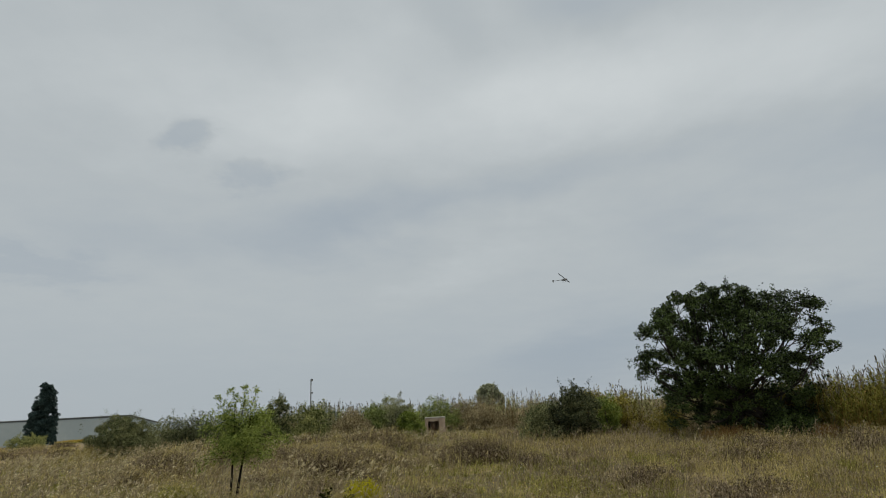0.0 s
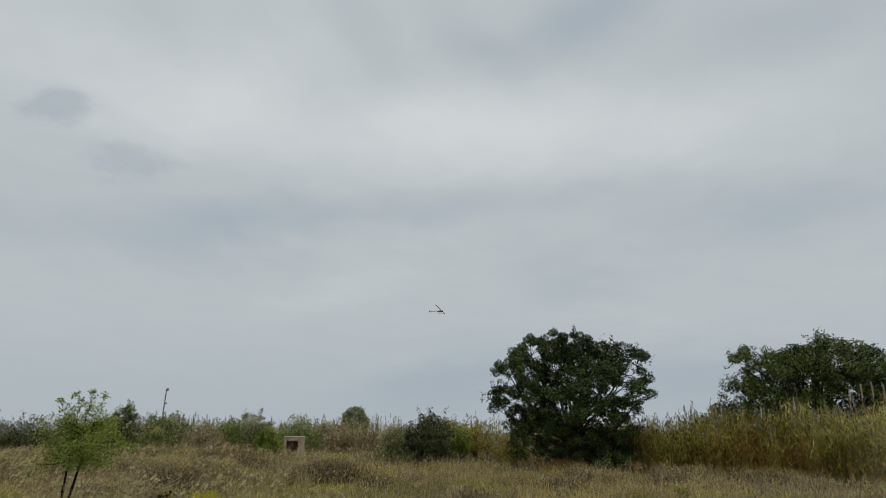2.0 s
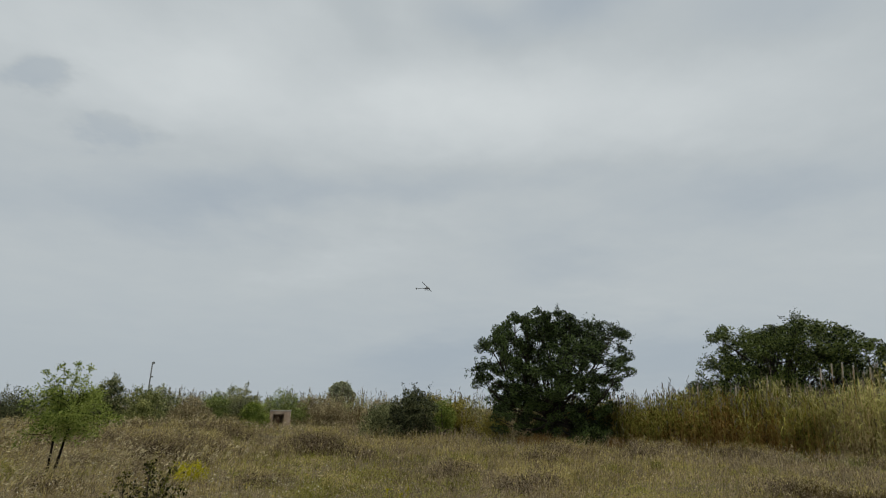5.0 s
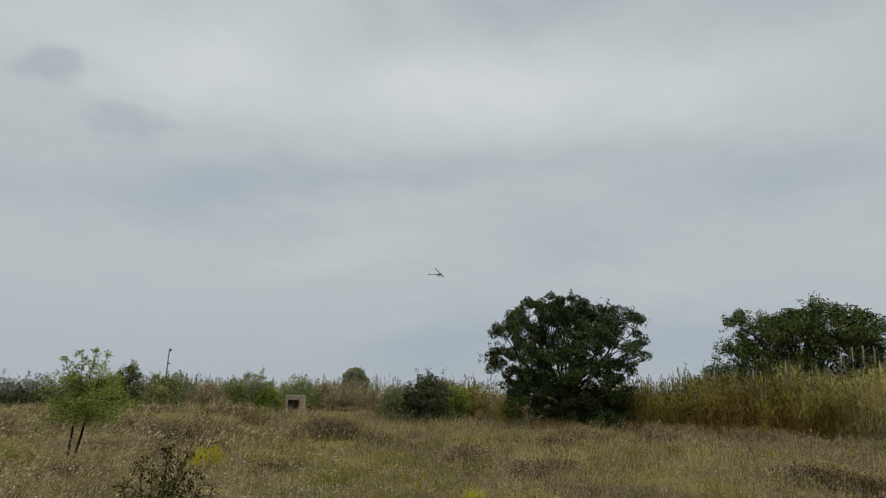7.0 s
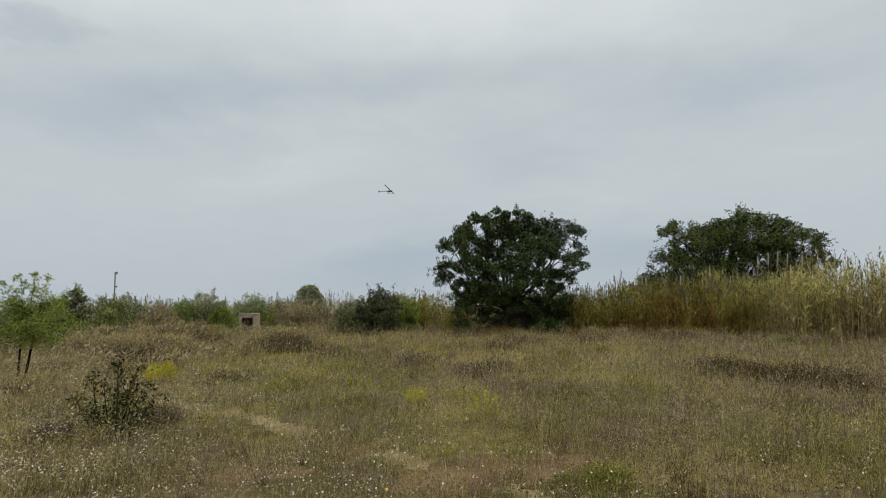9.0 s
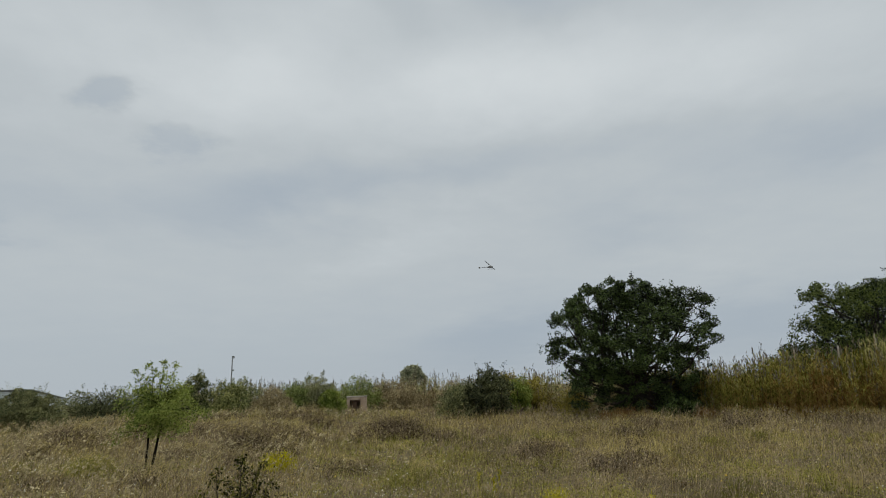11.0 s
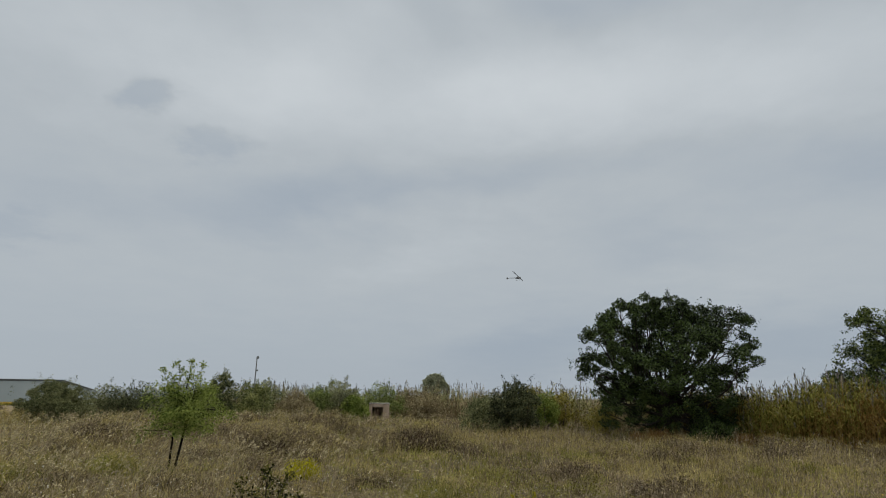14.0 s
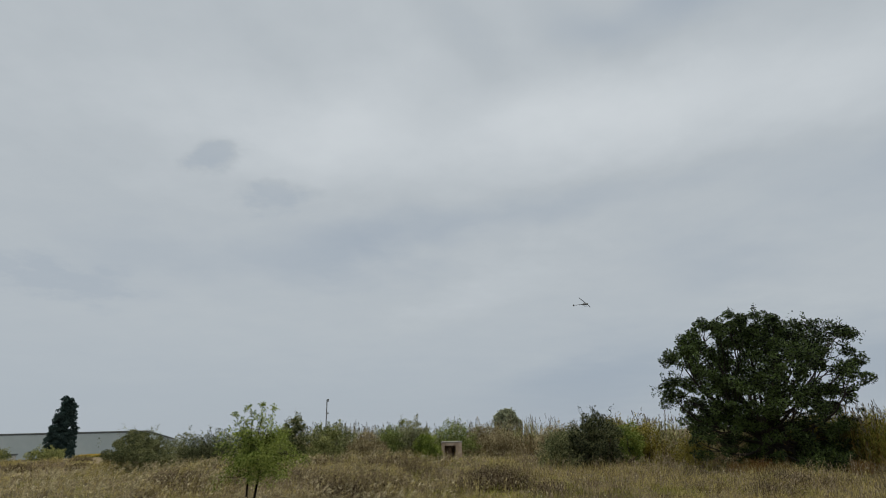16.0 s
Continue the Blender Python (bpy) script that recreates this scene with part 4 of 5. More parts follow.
ROUND = [(1.25 * math.cos(k * 2.4) * (k / 20) ** 0.5, 1.0 * math.sin(k * 2.4) * (k / 20) ** 0.5, 0.52 + 0.88 * (1 - k / 20) * (0.8 + 0.2 * math.sin(k * 1.7)), 0.52 - 0.008 * (k % 5)) for k in range(20)]
ROUND += [(1.22 * math.cos(k * 0.785), 0.95 * math.sin(k * 0.785), 0.36, 0.42) for k in range(8)]
shrub("round_shrub", (-15.35, 27.4), "large rounded grey-green shrub on the field edge", 3.5, 1.9, 52000, 0.06, LEAF_ROUND, group="field edge shrubs", seed=8, spread=0.2, lobes=ROUND, shoots=40)
shrub("low_shrub", (-14.9, 31.2), "dull olive shrub on the field edge", 2.8, 1.8, 9000, 0.08, LEAF_ROUND, group="field edge shrubs", seed=33, shoots=12)
shrub("low_shrub", (-13.4, 31.2), "dark low shrub on the field edge", 3.0, 1.95, 12000, 0.08, LEAF_DARK, group="field edge shrubs", seed=9, shoots=14)
shrub("low_shrub", (-11.6, 31.5), "pale olive low shrub on the field edge", 3.0, 2.05, 10000, 0.09, LEAF_GREY, group="field edge shrubs", seed=10, shoots=16)
shrub("green_shrub", (-34.5, 47.5), "small green shrub before the cypress", 3.0, 1.1, 6000, 0.10, LEAF_OLIVE, group="field edge shrubs", seed=31, shoots=8)
shrub("green_shrub", (-38.5, 47.0), "small yellow-green shrub on the field edge", 2.4, 1.3, 5000, 0.10, LEAF_OLIVE, group="field edge shrubs", seed=32, shoots=8)
# cypress: a ragged column, widest near the foot, with a blunt top
root = thing("cypress", (-46.3, 65.8, gz(-46.3, 65.8)), "dark narrow cypress tree on the field edge", "tree")
lob = []
for i in range(34):
    z = 0.35 + i * 0.183
    wide = float(np.interp(z, [0, 1.0, 2.4, 4.0, 5.6, 7.0], [1.75, 1.75, 1.35, 1.0, 0.74, 0.36]))
    a = i * 2.4
    lob.append((0.62 * wide * math.cos(a) - 0.32 * (1 - z / 7), 0.62 * wide * math.sin(a), z, 0.26 + 0.42 * wide * (0.75 + 0.25 * math.sin(i * 1.3))))
crown, wood = Pile(), Pile()
foliage(crown, lob, 52000, 0.15, 0.24, up=1.0, dense=2.6)
tube(wood, [(0, 0, -0.2), (0, 0, 1.0), (0.05, 0, 5.5)], [0.2, 0.16, 0.03], 8)
part("trunk", wood, BARK, root)
part("crown", crown, LEAF_CYPRESS, root)

rng = np.random.default_rng(71)


def make_sapling():
    """Two thin dark stems, a loose drooping crown and four upright shoots above it."""
    root = thing("sapling", (-4.30, 12.0, gz(-4.30, 12.0) - 0.02), "young two-stemmed sapling with feathery green leaves", "tree")
    crown = Pile()
    stems = []
    for foot, lean, r in (((-0.17, 0.25), 0.06, 0.026), ((0.05, -0.1), 0.22, 0.031)):
        wood = Pile()
        top = (foot[0] + lean, foot[1] * 0.5, 1.68)
        line = bough((foot[0], foot[1], -0.05), top, 0.0, 0.012, 9)
        tube(wood, line, np.linspace(r, 0.008, 9), 7)
        stems.append((part("stem", wood, SAPLING_BARK, root, smooth=True), line))

    def spray(at, tip, count, leaf, wide):
        q = rng.uniform(0.15, 1, count)[:, None]
        leaves(crown, at + (tip - at) * q + rng.normal(size=(count, 3)) * wide, leaf, leaf * 0.42, up=-0.5)

    # side branches: foot height on the stem, sideways and depth reach, end height
    for k in range(60):
        stem, line = stems[k % 2]
        s = rng.uniform(0.50, 0.98)
        at = np.array([np.interp(s, np.linspace(0, 1, 9), line[:, j]) for j in range(3)])
        a = rng.uniform(0, 6.28)
        reach = rng.uniform(0.3, 1.12) * np.interp(s, [0.42, 0.6, 1.0], [1.0, 1.0, 0.7])
        tip = np.array([0.06 + math.cos(a) * reach, 0.05 + math.sin(a) * reach * 0.8, at[2] + rng.uniform(-0.12, 0.30)])
        wood = Pile()
        arm = bough(at, tip, -0.10, 0.05, 6)
        tube(wood, arm, np.linspace(0.007, 0.002, 6), 4)
        part("branch", wood, SAPLING_BARK, stem)
        for j in range(5):
            b = arm[rng.integers(2, 6)]
            spray(b, b + np.array([rng.normal() * 0.12, rng.normal() * 0.12, rng.uniform(-0.22, 0.10)]), 36, 0.052, 0.045)
    # upright shoots with small bunches
    for x, y, z0, z1, lean in ((-0.44, 0.1, 1.45, 2.02, -0.04), (-0.12, 0.0, 1.6, 2.14, 0.0), (0.06, 0.1, 1.65, 2.22, 0.02), (0.30, 0.0, 1.55, 2.12, 0.06), (0.2, -0.1, 1.6, 1.95, -0.03), (-0.28, 0.1, 1.5, 1.88, 0.02)):
        wood = Pile()
        foot, tip = np.array([x * 0.55, y, z0]), np.array([x + lean, y, z1])
        arm = bough(foot, tip, 0.0, 0.03, 6)
        tube(wood, arm, np.linspace(0.006, 0.002, 6), 4)
        part("shoot", wood, SAPLING_BARK, root)
        for b in (arm[2], arm[3], arm[4], arm[5], arm[5]):
            o = np.array([rng.normal() * 0.07, rng.normal() * 0.05, rng.uniform(-0.03, 0.05)])
            spray(b, b + o, 30, 0.055, 0.03)
    part("crown", crown, LEAF_GREEN, root)


make_sapling()

rng = np.random.default_rng(81)


def make_thorn_bush():
    """An open fan of dark arms with short leafy spurs, pale stalks at the foot."""
    x, y = -1.32, 6.45
    root = thing("thorn_bush", (x, y, gz(x, y)), "open dark thorny bush with few small leaves", "shrub")
    crown = Pile()
    arms = [(-0.62, 0.42), (-0.50, 0.62), (-0.40, 0.80), (-0.22, 0.72), (-0.10, 0.92), (0.02, 0.66), (0.12, 0.98), (0.24, 0.78), (0.36, 0.92), (0.50, 0.70), (0.62, 0.52), (-0.30, 0.40), (0.30, 0.45), (-0.55, 0.22), (0.06, 0.50), (0.48, 0.34)]
    for i, (ax, az) in enumerate(arms):
        wood = Pile()
        tip = np.array([ax * 0.66, rng.normal() * 0.18, az * 0.90])
        line = bough((ax * 0.12, rng.normal() * 0.05, -0.03), tip, -0.10, 0.05, 9)
        tube(wood, line, np.linspace(0.011, 0.003, 9), 5)
        for k in range(9):
            s = line[2 + (k * 3 + i) % 7]
            e = s + np.array([rng.normal() * 0.07, rng.normal() * 0.07, rng.uniform(-0.02, 0.09)])
            tube(wood, bough(s, e, 0, 0.1, 3), [0.003, 0.002, 0.0015], 4)
            leaves(crown, e + rng.normal(size=(10, 3)) * 0.024, 0.046, 0.024)
        leaves(crown, line[3:].repeat(5, 0) + rng.normal(size=(30, 3)) * 0.018, 0.040, 0.020)
        part("stem", wood, BARK, root)
    part("foliage", crown, LEAF_THORN, root)
    for k in range(9):
        wood = Pile()
        tube(wood, bough((rng.normal() * 0.05 - 0.05, -0.05, -0.02), (rng.normal() * 0.10 + 0.08, rng.normal() * 0.1 - 0.05, rng.uniform(0.25, 0.45)), 0, 0.05, 5), np.linspace(0.006, 0.003, 5), 4)
        part("stalk", wood, PALE_TWIG, root, "pale bare stalk")


make_thorn_bush()


def weed(name, x, y, label, w, h, n, mat, leaf=0.03, group="meadow weeds", depth=None, straw=0.0):
    """A low tuft of many thin upright stalks with small leaves and heads."""
    root = thing(name, (x, y, gz(x, y)), label, "weed", group)
    pile, heads = Pile(), Pile()
    depth = depth or w
    a, q = rng.uniform(0, 6.28, n), np.minimum(np.abs(rng.normal(size=n)) * 0.55, 1.6)
    q = q * (0.6 + 0.8 * grain(a * 1.6 + x, a * 0, 1.0, 61))
    p = np.stack([np.cos(a) * q * w * 0.45, np.sin(a) * q * depth * 0.45, np.full(n, -0.02)], 1)
    p[:, 2] += ground(p[:, 0] + x, p[:, 1] + y) - gz(x, y)
    if straw:
        pick = rng.uniform(size=n) < straw
        k = int(pick.sum())
        dry = Pile()
        end = blades(dry, p[pick], rng.normal(1.2, 0.9, k), h * rng.uniform(0.6, 1.3, k), rng.uniform(0.9, 1.45, k), 0.12, leaf * 0.2, 3)
        for _ in range(3):
            leaves(dry, end + rng.normal(size=(k, 3)) * 0.02, leaf * 1.3, leaf * 0.2, up=0.5, out=np.array([[0.8, 0, 0.4]]))
        tagged(part("grass_tuft", dry, STRAW, root, "pale dry grass stalks"), kind="stuff")
    tip = blades(pile, p, np.pi / 2 - a + rng.normal(size=n) * 0.5, h * rng.uniform(0.5, 1.05, n) * np.clip(1 - 0.35 * q * q, 0.3, 1), rng.uniform(0.95, 1.4, n), 0.08, max(leaf * 0.12, 0.004), 3)
    for k in range(7):
        s = rng.uniform(0.25, 1.0, n)[:, None]
        leaves(heads, p + (tip - p) * s + rng.normal(size=(n, 3)) * 0.035, leaf * 0.8, leaf * 0.3, up=0.6)
    # grey weeds get the dark stalks, so inner shade is painted in
    tagged(part("stalk_clump", pile, WEED_SHADE if mat is HUMMOCK else mat, root), kind="stuff")
    tagged(part("foliage", heads, mat, root), kind="stuff")
    return root


r_edge = random.Random(19)


def make_spike(x, y, h):
    """A single upright stalk with a yellow-green flower spike."""
    root = thing("flower_spike", (x, y, gz(x, y)), "upright yellow-green flower spike", "weed", "meadow weeds")
    stalk, head = Pile(), Pile()
    tube(stalk, bough((0, 0, -0.02), (rng.normal() * 0.03, rng.normal() * 0.03, h), 0, 0.02, 5), np.linspace(0.005, 0.003, 5), 5)
    part("stalk", stalk, GREEN_GRASS, root)
    leaves(head, np.stack([rng.normal(size=70) * 0.012, rng.normal(size=70) * 0.012, rng.uniform(0.35, 1.0, 70) * h], 1), 0.035, 0.016, up=1.0)
    part("flower_head", head, LIME, root)


weed("lime_weed", -1.72, 11.4, "bright yellow-green spurge clump", 0.6, 0.42, 600, LIME, 0.045)
weed("lime_weed", 2.55, 7.4, "bright yellow-green small clump", 0.36, 0.26, 220, LIME, 0.03)
weed("green_tuft", 3.05, 5.8, "bright green tall grass tuft with yellow spikes", 0.4, 0.34, 220, GREEN_GRASS, 0.03)
weed("flowering_weed", -5.5, 12.2, "yellow-flowered leafy green weed", 1.3, 0.5, 520, GREEN_GRASS, 0.05, straw=0.3)
weed("flowering_weed", -7.0, 11.0, "pale yellow-green flowering weed", 1.4, 0.45, 480, GREEN_GRASS, 0.05, straw=0.4)
weed("straw_tuft", -1.5, 6.2, "pale straw tuft before the thorn bush", 0.5, 0.35, 90, STRAW, 0.03)
weed("dry_weed", -1.0, 7.0, "grey-mauve withered weed clump", 0.6, 0.4, 900, HUMMOCK, 0.03)
weed("dry_weed", -2.0, 6.6, "grey-mauve withered weed clump", 0.7, 0.3, 800, HUMMOCK, 0.03)
for x, y, h in ((2.9, 5.7, 0.32), (3.05, 5.75, 0.42), (3.12, 5.6, 0.36), (1.6, 8.0, 0.34), (1.8, 7.9, 0.30), (1.95, 8.2, 0.34)):
    make_spike(x, y, h)
for x, y, w, h in ((-3.1, 15.6, 1.5, 0.75), (-4.3, 18.2, 1.8, 0.6), (-2.3, 17.0, 1.4, 0.7), (3.7, 11.9, 1.1, 0.45), (4.2, 9.6, 0.8, 0.38), (5.0, 10.2, 0.8, 0.38), (-0.2, 20.5, 1.2, 0.35), (-5.6, 20.5, 1.8, 0.45), (-7.8, 21.5, 2.0, 0.5), (-3.2, 22.5, 2.2, 0.4), (-6.2, 24.5, 2.4, 0.45), (-9.5, 25.0, 2.2, 0.5), (-2.9, 19.5, 1.6, 0.5), (2.0, 16.0, 1.0, 0.4), (6.8, 14.5, 1.4, 0.4), (8.3, 16.5, 1.6, 0.5), (10.5, 15.3, 1.6, 0.5)):
    weed("dry_weed", x, y, "brown-mauve withered weed clump", w, h, 900, HUMMOCK, 0.05, straw=0.15)
for x, y, w, h, n in ((0.75, 17.6, 2.1, 0.85, 2600), (0.2, 18.1, 1.2, 0.55, 1000), (-2.6, 23.8, 1.8, 0.55, 1500), (-9.3, 19.2, 2.2, 0.7, 1800)):
    weed("weed_hummock", x, y, "rounded grey-mauve bush of dry weeds", w, h, n, HUMMOCK, 0.05, group="weed hummocks", straw=0.1)
for k in range(16):
    a, d = radians(r_edge.uniform(-47, -30)), r_edge.uniform(31, 50)
    x, y = d * math.sin(a), d * math.cos(a)
    weed("edge_weed", x, y, "scrubby dry weeds on the sandy field edge", r_edge.uniform(1.2, 2.6), r_edge.uniform(0.25, 0.6), 420, r_edge.choice((HUMMOCK, STRAW, LEAF_OLIVE, MAUVE)), 0.10, straw=0.3)
r = random.Random(77)
for k in range(34):
    x, y = r.uniform(-8.5, -0.2), r.uniform(9.5, 22.0)
    if math.hypot(x + 4.3, y - 12.0) > 1.2 and math.hypot(x + 1.72, y - 11.4) > 0.9:
        weed("dry_weed", x, y, "small grey-mauve withered weed clump", r.uniform(0.6, 1.3), r.uniform(0.25, 0.55), 420, r.choice((HUMMOCK, HUMMOCK, MAUVE)), 0.04, straw=0.25)
for k in range(26):
    x, y = r.uniform(0.5, 11.5), r.uniform(9.0, 18.0)
    weed("dry_weed", x, y, "low brown-mauve withered weed clump", r.uniform(0.5, 1.3), r.uniform(0.15, 0.34), 320, r.choice((HUMMOCK, MAUVE, GREEN_GRASS)), 0.04, straw=0.3)
for x, y, w, d, mat in ((9.2, 7.9, 1.2, 2.2, HERB), (9.45, 6.7, 1.2, 2.6, HERB), (9.0, 8.4, 1.0, 1.6, HUMMOCK), (9.7, 6.2, 1.0, 2.4, HUMMOCK)):
    weed("dark_weed_bank", x, y, "long low bank of dark brown weeds", w, 0.42, 1600, mat, 0.045, depth=d, straw=0.06)
r = random.Random(12)
for k in range(16):
    x = 10.6 + 0.5 * k + r.uniform(-0.2, 0.2)
    weed("margin_weed", x, float(reed_front(x)) - r.uniform(0.2, 1.3), "tangled dry weeds along the foot of the reeds", r.uniform(0.9, 1.7), r.uniform(0.22, 0.5), 380, r.choice((HUMMOCK, LEAF_OLIVE, MAUVE)), 0.05, straw=0.3)
for x, y, w, h in ((8.75, 18.9, 0.9, 0.6), (9.2, 18.7, 0.5, 0.4), (8.2, 19.2, 0.6, 0.45), (11.5, 18.6, 0.9, 0.5)):
    weed("rust_weed", x, y, "rust-brown withered growth under the broad tree", w, h, 420, LEAF_RUST, 0.05)
weed("green_tuft", 3.1, 3.1, "dark green grass tuft", 0.5, 0.25, 500, GREEN_GRASS, 0.03)

# ---------- built things ----------


def make_hut():
    x, y = -0.95, 33.0
    root = thing("block_hut", (x, y, gz(x, y) - 0.05), "small weathered rendered block hut with a dark doorway", "hut")
    w, d, h, t = 1.10, 1.0, 0.92, 0.16
    part("side_wall", boxed((t, d, h), (-w / 2 + t / 2, 0, h / 2), 0.012), PLASTER, root)
    part("side_wall", boxed((0.34, d, h), (w / 2 - 0.17, 0, h / 2), 0.012), PLASTER, root)
    part("back_wall", boxed((w - t - 0.34 - 0.004, t, h), (-0.09, d / 2 - t / 2, h / 2), 0.01), PLASTER, root)
    part("lintel", boxed((w - t - 0.34 - 0.004, t, 0.16), (-0.09, -d / 2 + t / 2, h - 0.08), 0.01), PLASTER, root)
    part("roof_slab", boxed((w + 0.05, d + 0.05, 0.05), (0, 0, h + 0.027), 0.012), CONCRETE, root)
    part("door_leaf", boxed((0.26, 0.03, 0.72), (-0.14, -d / 2 + 0.20, 0.36), 0.006), RUST, root, "rusty half-open sheet door")


make_hut()


def make_mast():
    x, y = -28.0, 115.2
    z = gz(x, y)
    root = thing("lighting_mast", (x, y, z), "slim grey steel mast with a small fitting on top", "mast")
    pile = Pile()
    top = 7.65 - z
    tube(pile, [(0, 0, -0.1), (0, 0, top * 0.5), (0, 0, top)], [0.15, 0.13, 0.10], 10)
    part("pole", pile, GALVANISED, root, smooth=True)
    part("lamp_head", boxed((0.5, 0.3, 0.5), (0.15, 0, top - 0.1), 0.08), GALVANISED, root)
    part("bracket", boxed((0.34, 0.2, 0.3), (0.25, 0, top - 2.6), 0.04), GALVANISED, root)


make_mast()


def make_warehouse():
    a, b, e = np.array([-82.8, 149.0]), np.array([-135.0, 146.5]), np.array([-79.6, 158.8])
    base, eave, low = -4.6, 2.95, 0.45
    root = thing("warehouse", (a[0], a[1], base), "long low grey sheet-metal warehouse beyond the field", "warehouse")
    d, n = b - a, 9
    length, ang = np.linalg.norm(d), math.atan2(d[1], d[0])
    for i in range(n):
        m = d * (i + 0.5) / n
        ob = part("wall_panel", boxed((length / n - 0.012, 0.25, eave - 0.45 - base), bevel=0.006), WALL_PANEL, root)
        ob.location, ob.rotation_euler = (m[0], m[1], (eave - 0.45 - base) / 2), (0, 0, ang)
    ob = part("eave_flashing", boxed((length, 0.45, 0.34), bevel=0.05), EDGE_METAL, root)
    ob.location, ob.rotation_euler = (d[0] / 2, d[1] / 2, eave - base - 0.26), (0, 0, ang)
    w = e - a

    def prism(name, front, back, mat):
        bm = bmesh.new()
        f = [bm.verts.new(v) for v in front]
        k = [bm.verts.new(v) for v in back]
        bm.faces.new(f), bm.faces.new(k[::-1])
        for i in range(len(f)):
            q = (i + 1) % len(f)
            bm.faces.new((f[i], k[i], k[q], f[q]))
        bmesh.ops.recalc_face_normals(bm, faces=bm.faces[:])
        me = bpy.data.meshes.new(name)
        bm.to_mesh(me)
        bm.free()
        part(name, me, mat, root)

    h, hl = eave - base, low - base
    prism("end_wall", [(0.15, 0, 0), (w[0], w[1], 0), (w[0], w[1], hl - 0.25), (0.15, 0, h - 0.5)],
          [(-0.15, 0.3, 0), (w[0] - 0.3, w[1] + 0.3, 0), (w[0] - 0.3, w[1] + 0.3, hl - 0.25), (-0.15, 0.3, h - 0.5)], WALL_PANEL)
    prism("end_flashing", [(0.3, -0.2, h - 0.44), (w[0] + 0.2, w[1] - 0.2, hl - 0.22), (w[0] + 0.2, w[1] - 0.2, hl), (0.3, -0.2, h - 0.1)],
          [(-0.2, 0.4, h - 0.44), (w[0] - 0.2, w[1] + 0.4, hl - 0.22), (w[0] - 0.2, w[1] + 0.4, hl), (-0.2, 0.4, h - 0.1)], EDGE_METAL)
    prism("roof", [(0.2, -0.3, h - 0.09), (d[0], d[1] - 0.3, h - 0.09), (d[0], d[1] - 0.3, h + 0.02), (0.2, -0.3, h + 0.02)],
          [(w[0], w[1], hl + 0.01), (d[0] - 2, d[1] + 12, hl + 0.01), (d[0] - 2, d[1] + 12, hl + 0.12), (w[0], w[1], hl + 0.12)], ROOF_PANEL)


make_warehouse()


def make_shed():
    x, y = -60.5, 74.4
    root = thing("field_shed", (x, y, -2.3), "small pale field shed with a dark flat roof", "shed")
    part("wall", boxed((3.0, 2.2, 1.9), (0, 0, 0.95), 0.02), PALE_WALL, root)
    part("roof", boxed((3.3, 2.5, 0.22), (0, 0, 2.01), 0.03), EDGE_METAL, root)


make_shed()


def make_yellow_strip():
    pile = Pile()
    n = 1300
    x = rng.uniform(-57.5, -50, n)
    y = 86 + (x + 55) * -0.25 + rng.uniform(-2.2, 2.2, n)
    p = np.stack([x, y, ground(x, y)], 1)
    blades(pile, p, rng.uniform(0, 6.28, n), rng.uniform(0.2, 0.38, n), 1.35, 0.1, 0.12, 2)
    for _ in range(3):
        leaves(pile, p + np.stack([rng.normal(size=n) * 0.1, rng.normal(size=n) * 0.1, rng.uniform(0.18, 0.36, n)], 1), 0.15, 0.09, slot=1)
    tagged(part("yellow_crop", pile, [GREEN_GRASS, YELLOW_PETAL]), "strip of yellow flowering crop before the warehouse", "crop", kind="stuff")


make_yellow_strip()


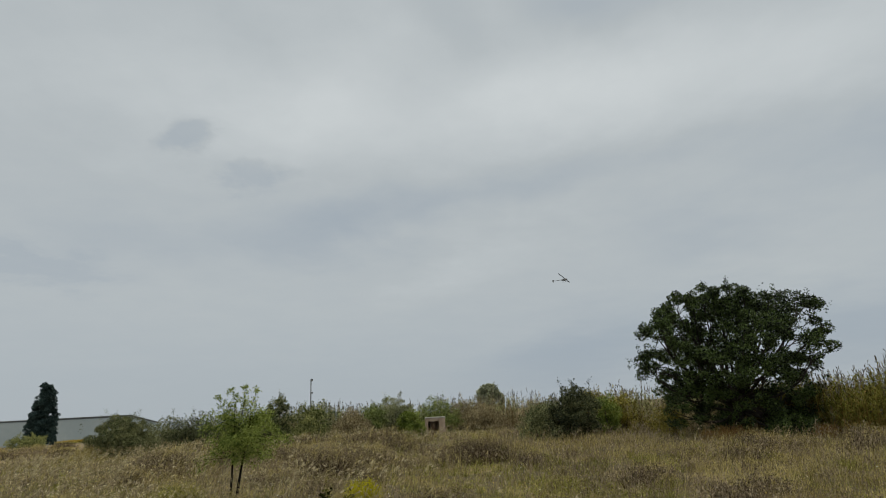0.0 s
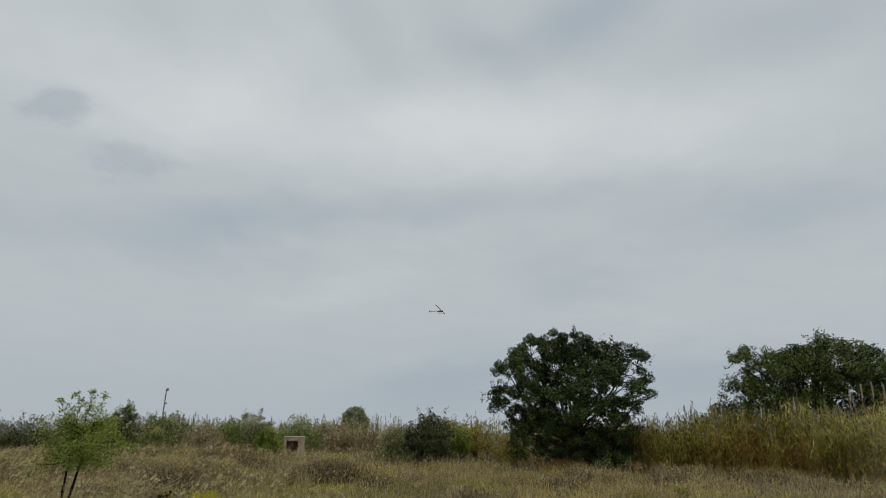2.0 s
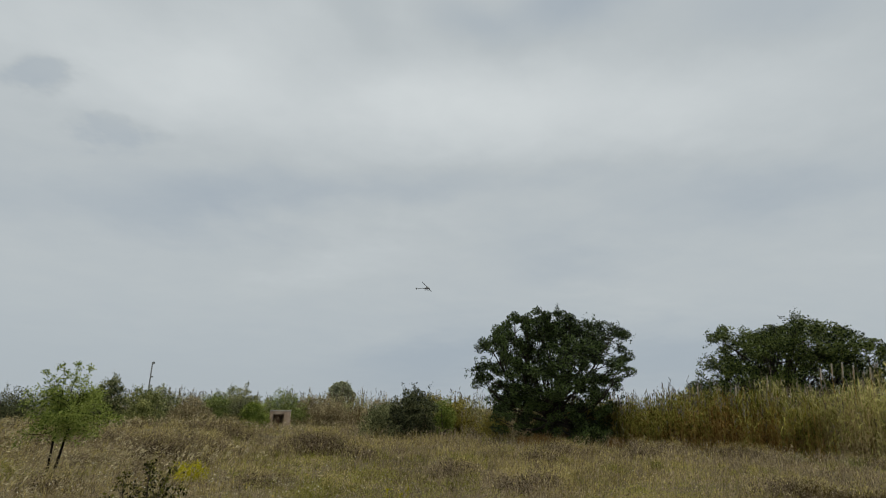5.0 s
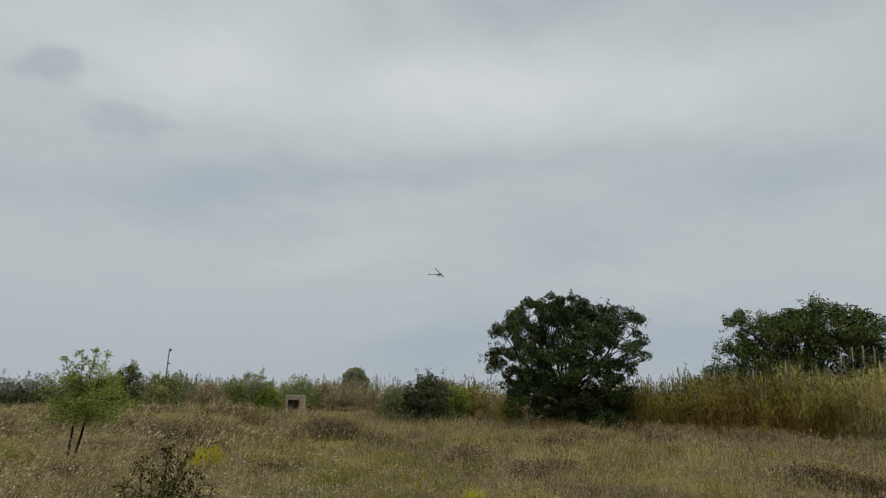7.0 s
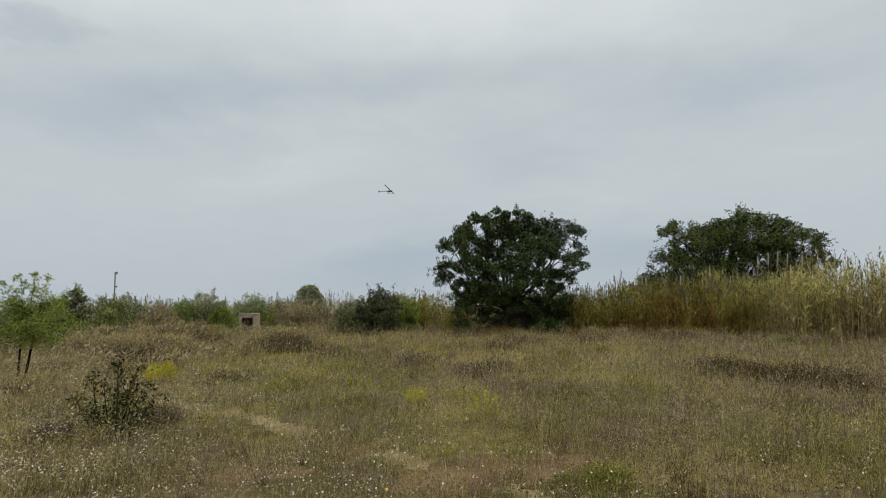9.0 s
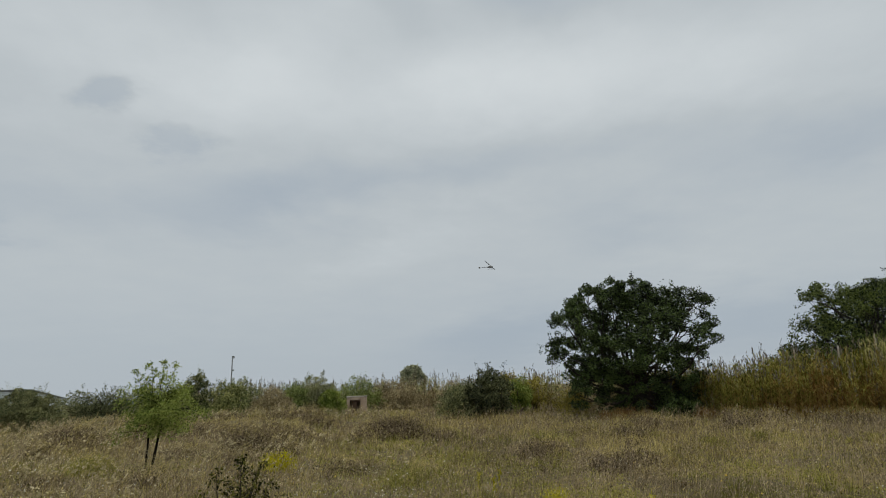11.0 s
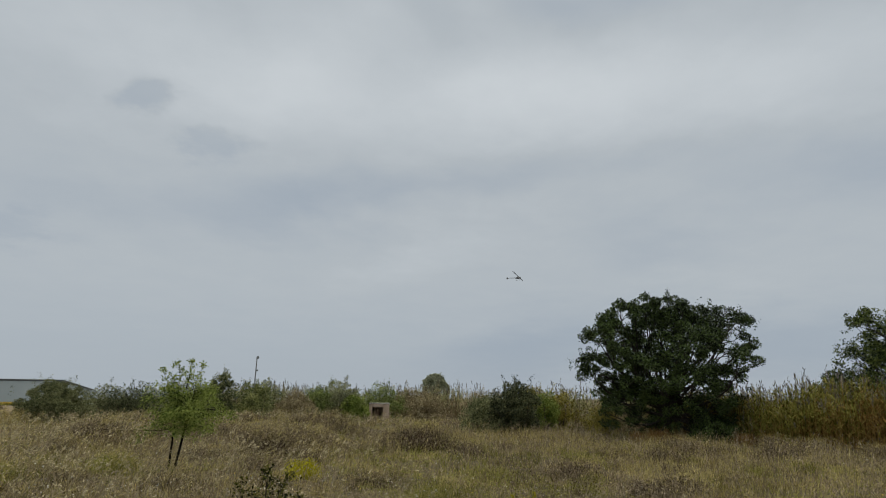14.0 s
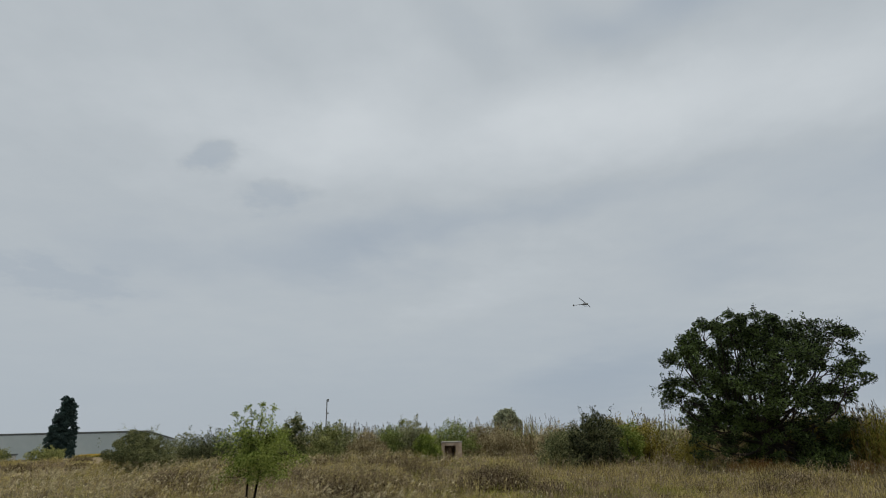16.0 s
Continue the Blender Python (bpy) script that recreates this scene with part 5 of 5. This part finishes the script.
def make_helicopter():
    """A model helicopter in the air, nose to the right, banked."""
    root = thing("model_helicopter", (9.1, 42.0, 10.3), "small dark radio-controlled model helicopter in flight", "helicopter")
    root.rotation_euler = (radians(-35), radians(-4), radians(-14))
    bm = bmesh.new()
    bmesh.ops.create_uvsphere(bm, u_segments=20, v_segments=12, radius=1)
    for v in bm.verts:
        v.co.x *= 0.24
        s = 1 - 0.35 * max(0, -v.co.x / 0.24)
        v.co.y *= 0.075 * s
        v.co.z *= 0.105 * s
    me = bpy.data.meshes.new("body")
    bm.to_mesh(me)
    bm.free()
    part("body", me, RED_GREY, root, "dark grey pod-shaped canopy", smooth=True)
    p = Pile()
    tube(p, [(-0.15, 0, 0.02), (-0.5, 0, 0.03), (-0.85, 0, 0.035)], [0.024, 0.018, 0.014], 8)
    part("tail_boom", p, BLACK_PLASTIC, root)
    part("tail_fin", boxed((0.10, 0.006, 0.18), (-0.84, 0, 0.05), 0.002), BLACK_PLASTIC, root)
    p = Pile()
    tube(p, [(0, 0, 0.09), (0, 0, 0.2)], [0.012, 0.010], 8)
    part("rotor_mast", p, GALVANISED, root)
    ang = radians(58)
    turn = Matrix.Rotation(ang, 4, "Z")
    hub = part("rotor_hub", boxed((0.14, 0.05, 0.03), (0, 0, 0.2), 0.008, turn), GALVANISED, root)
    for s in (1, -1):
        part("rotor_blade", boxed((0.60, 0.058, 0.008), turn @ Vector((s * 0.36, 0, 0.2)), 0.003, turn), BLACK_PLASTIC, hub)
    for s in (1, -1):
        part("tail_rotor_blade", boxed((0.016, 0.004, 0.12), (-0.83, 0.02, 0.03 + s * 0.065), 0.001), BLACK_PLASTIC, root)
        p = Pile()
        tube(p, [(-0.2, s * 0.09, -0.17), (0.15, s * 0.09, -0.17), (0.22, s * 0.09, -0.15)], [0.008, 0.008, 0.007], 6)
        part("skid", p, BLACK_PLASTIC, root)
        for xx in (-0.09, 0.08):
            p = Pile()
            tube(p, [(xx, s * 0.03, -0.07), (xx, s * 0.075, -0.12), (xx, s * 0.09, -0.17)], [0.007, 0.007, 0.007], 6)
            part("strut", p, BLACK_PLASTIC, root)


make_helicopter()
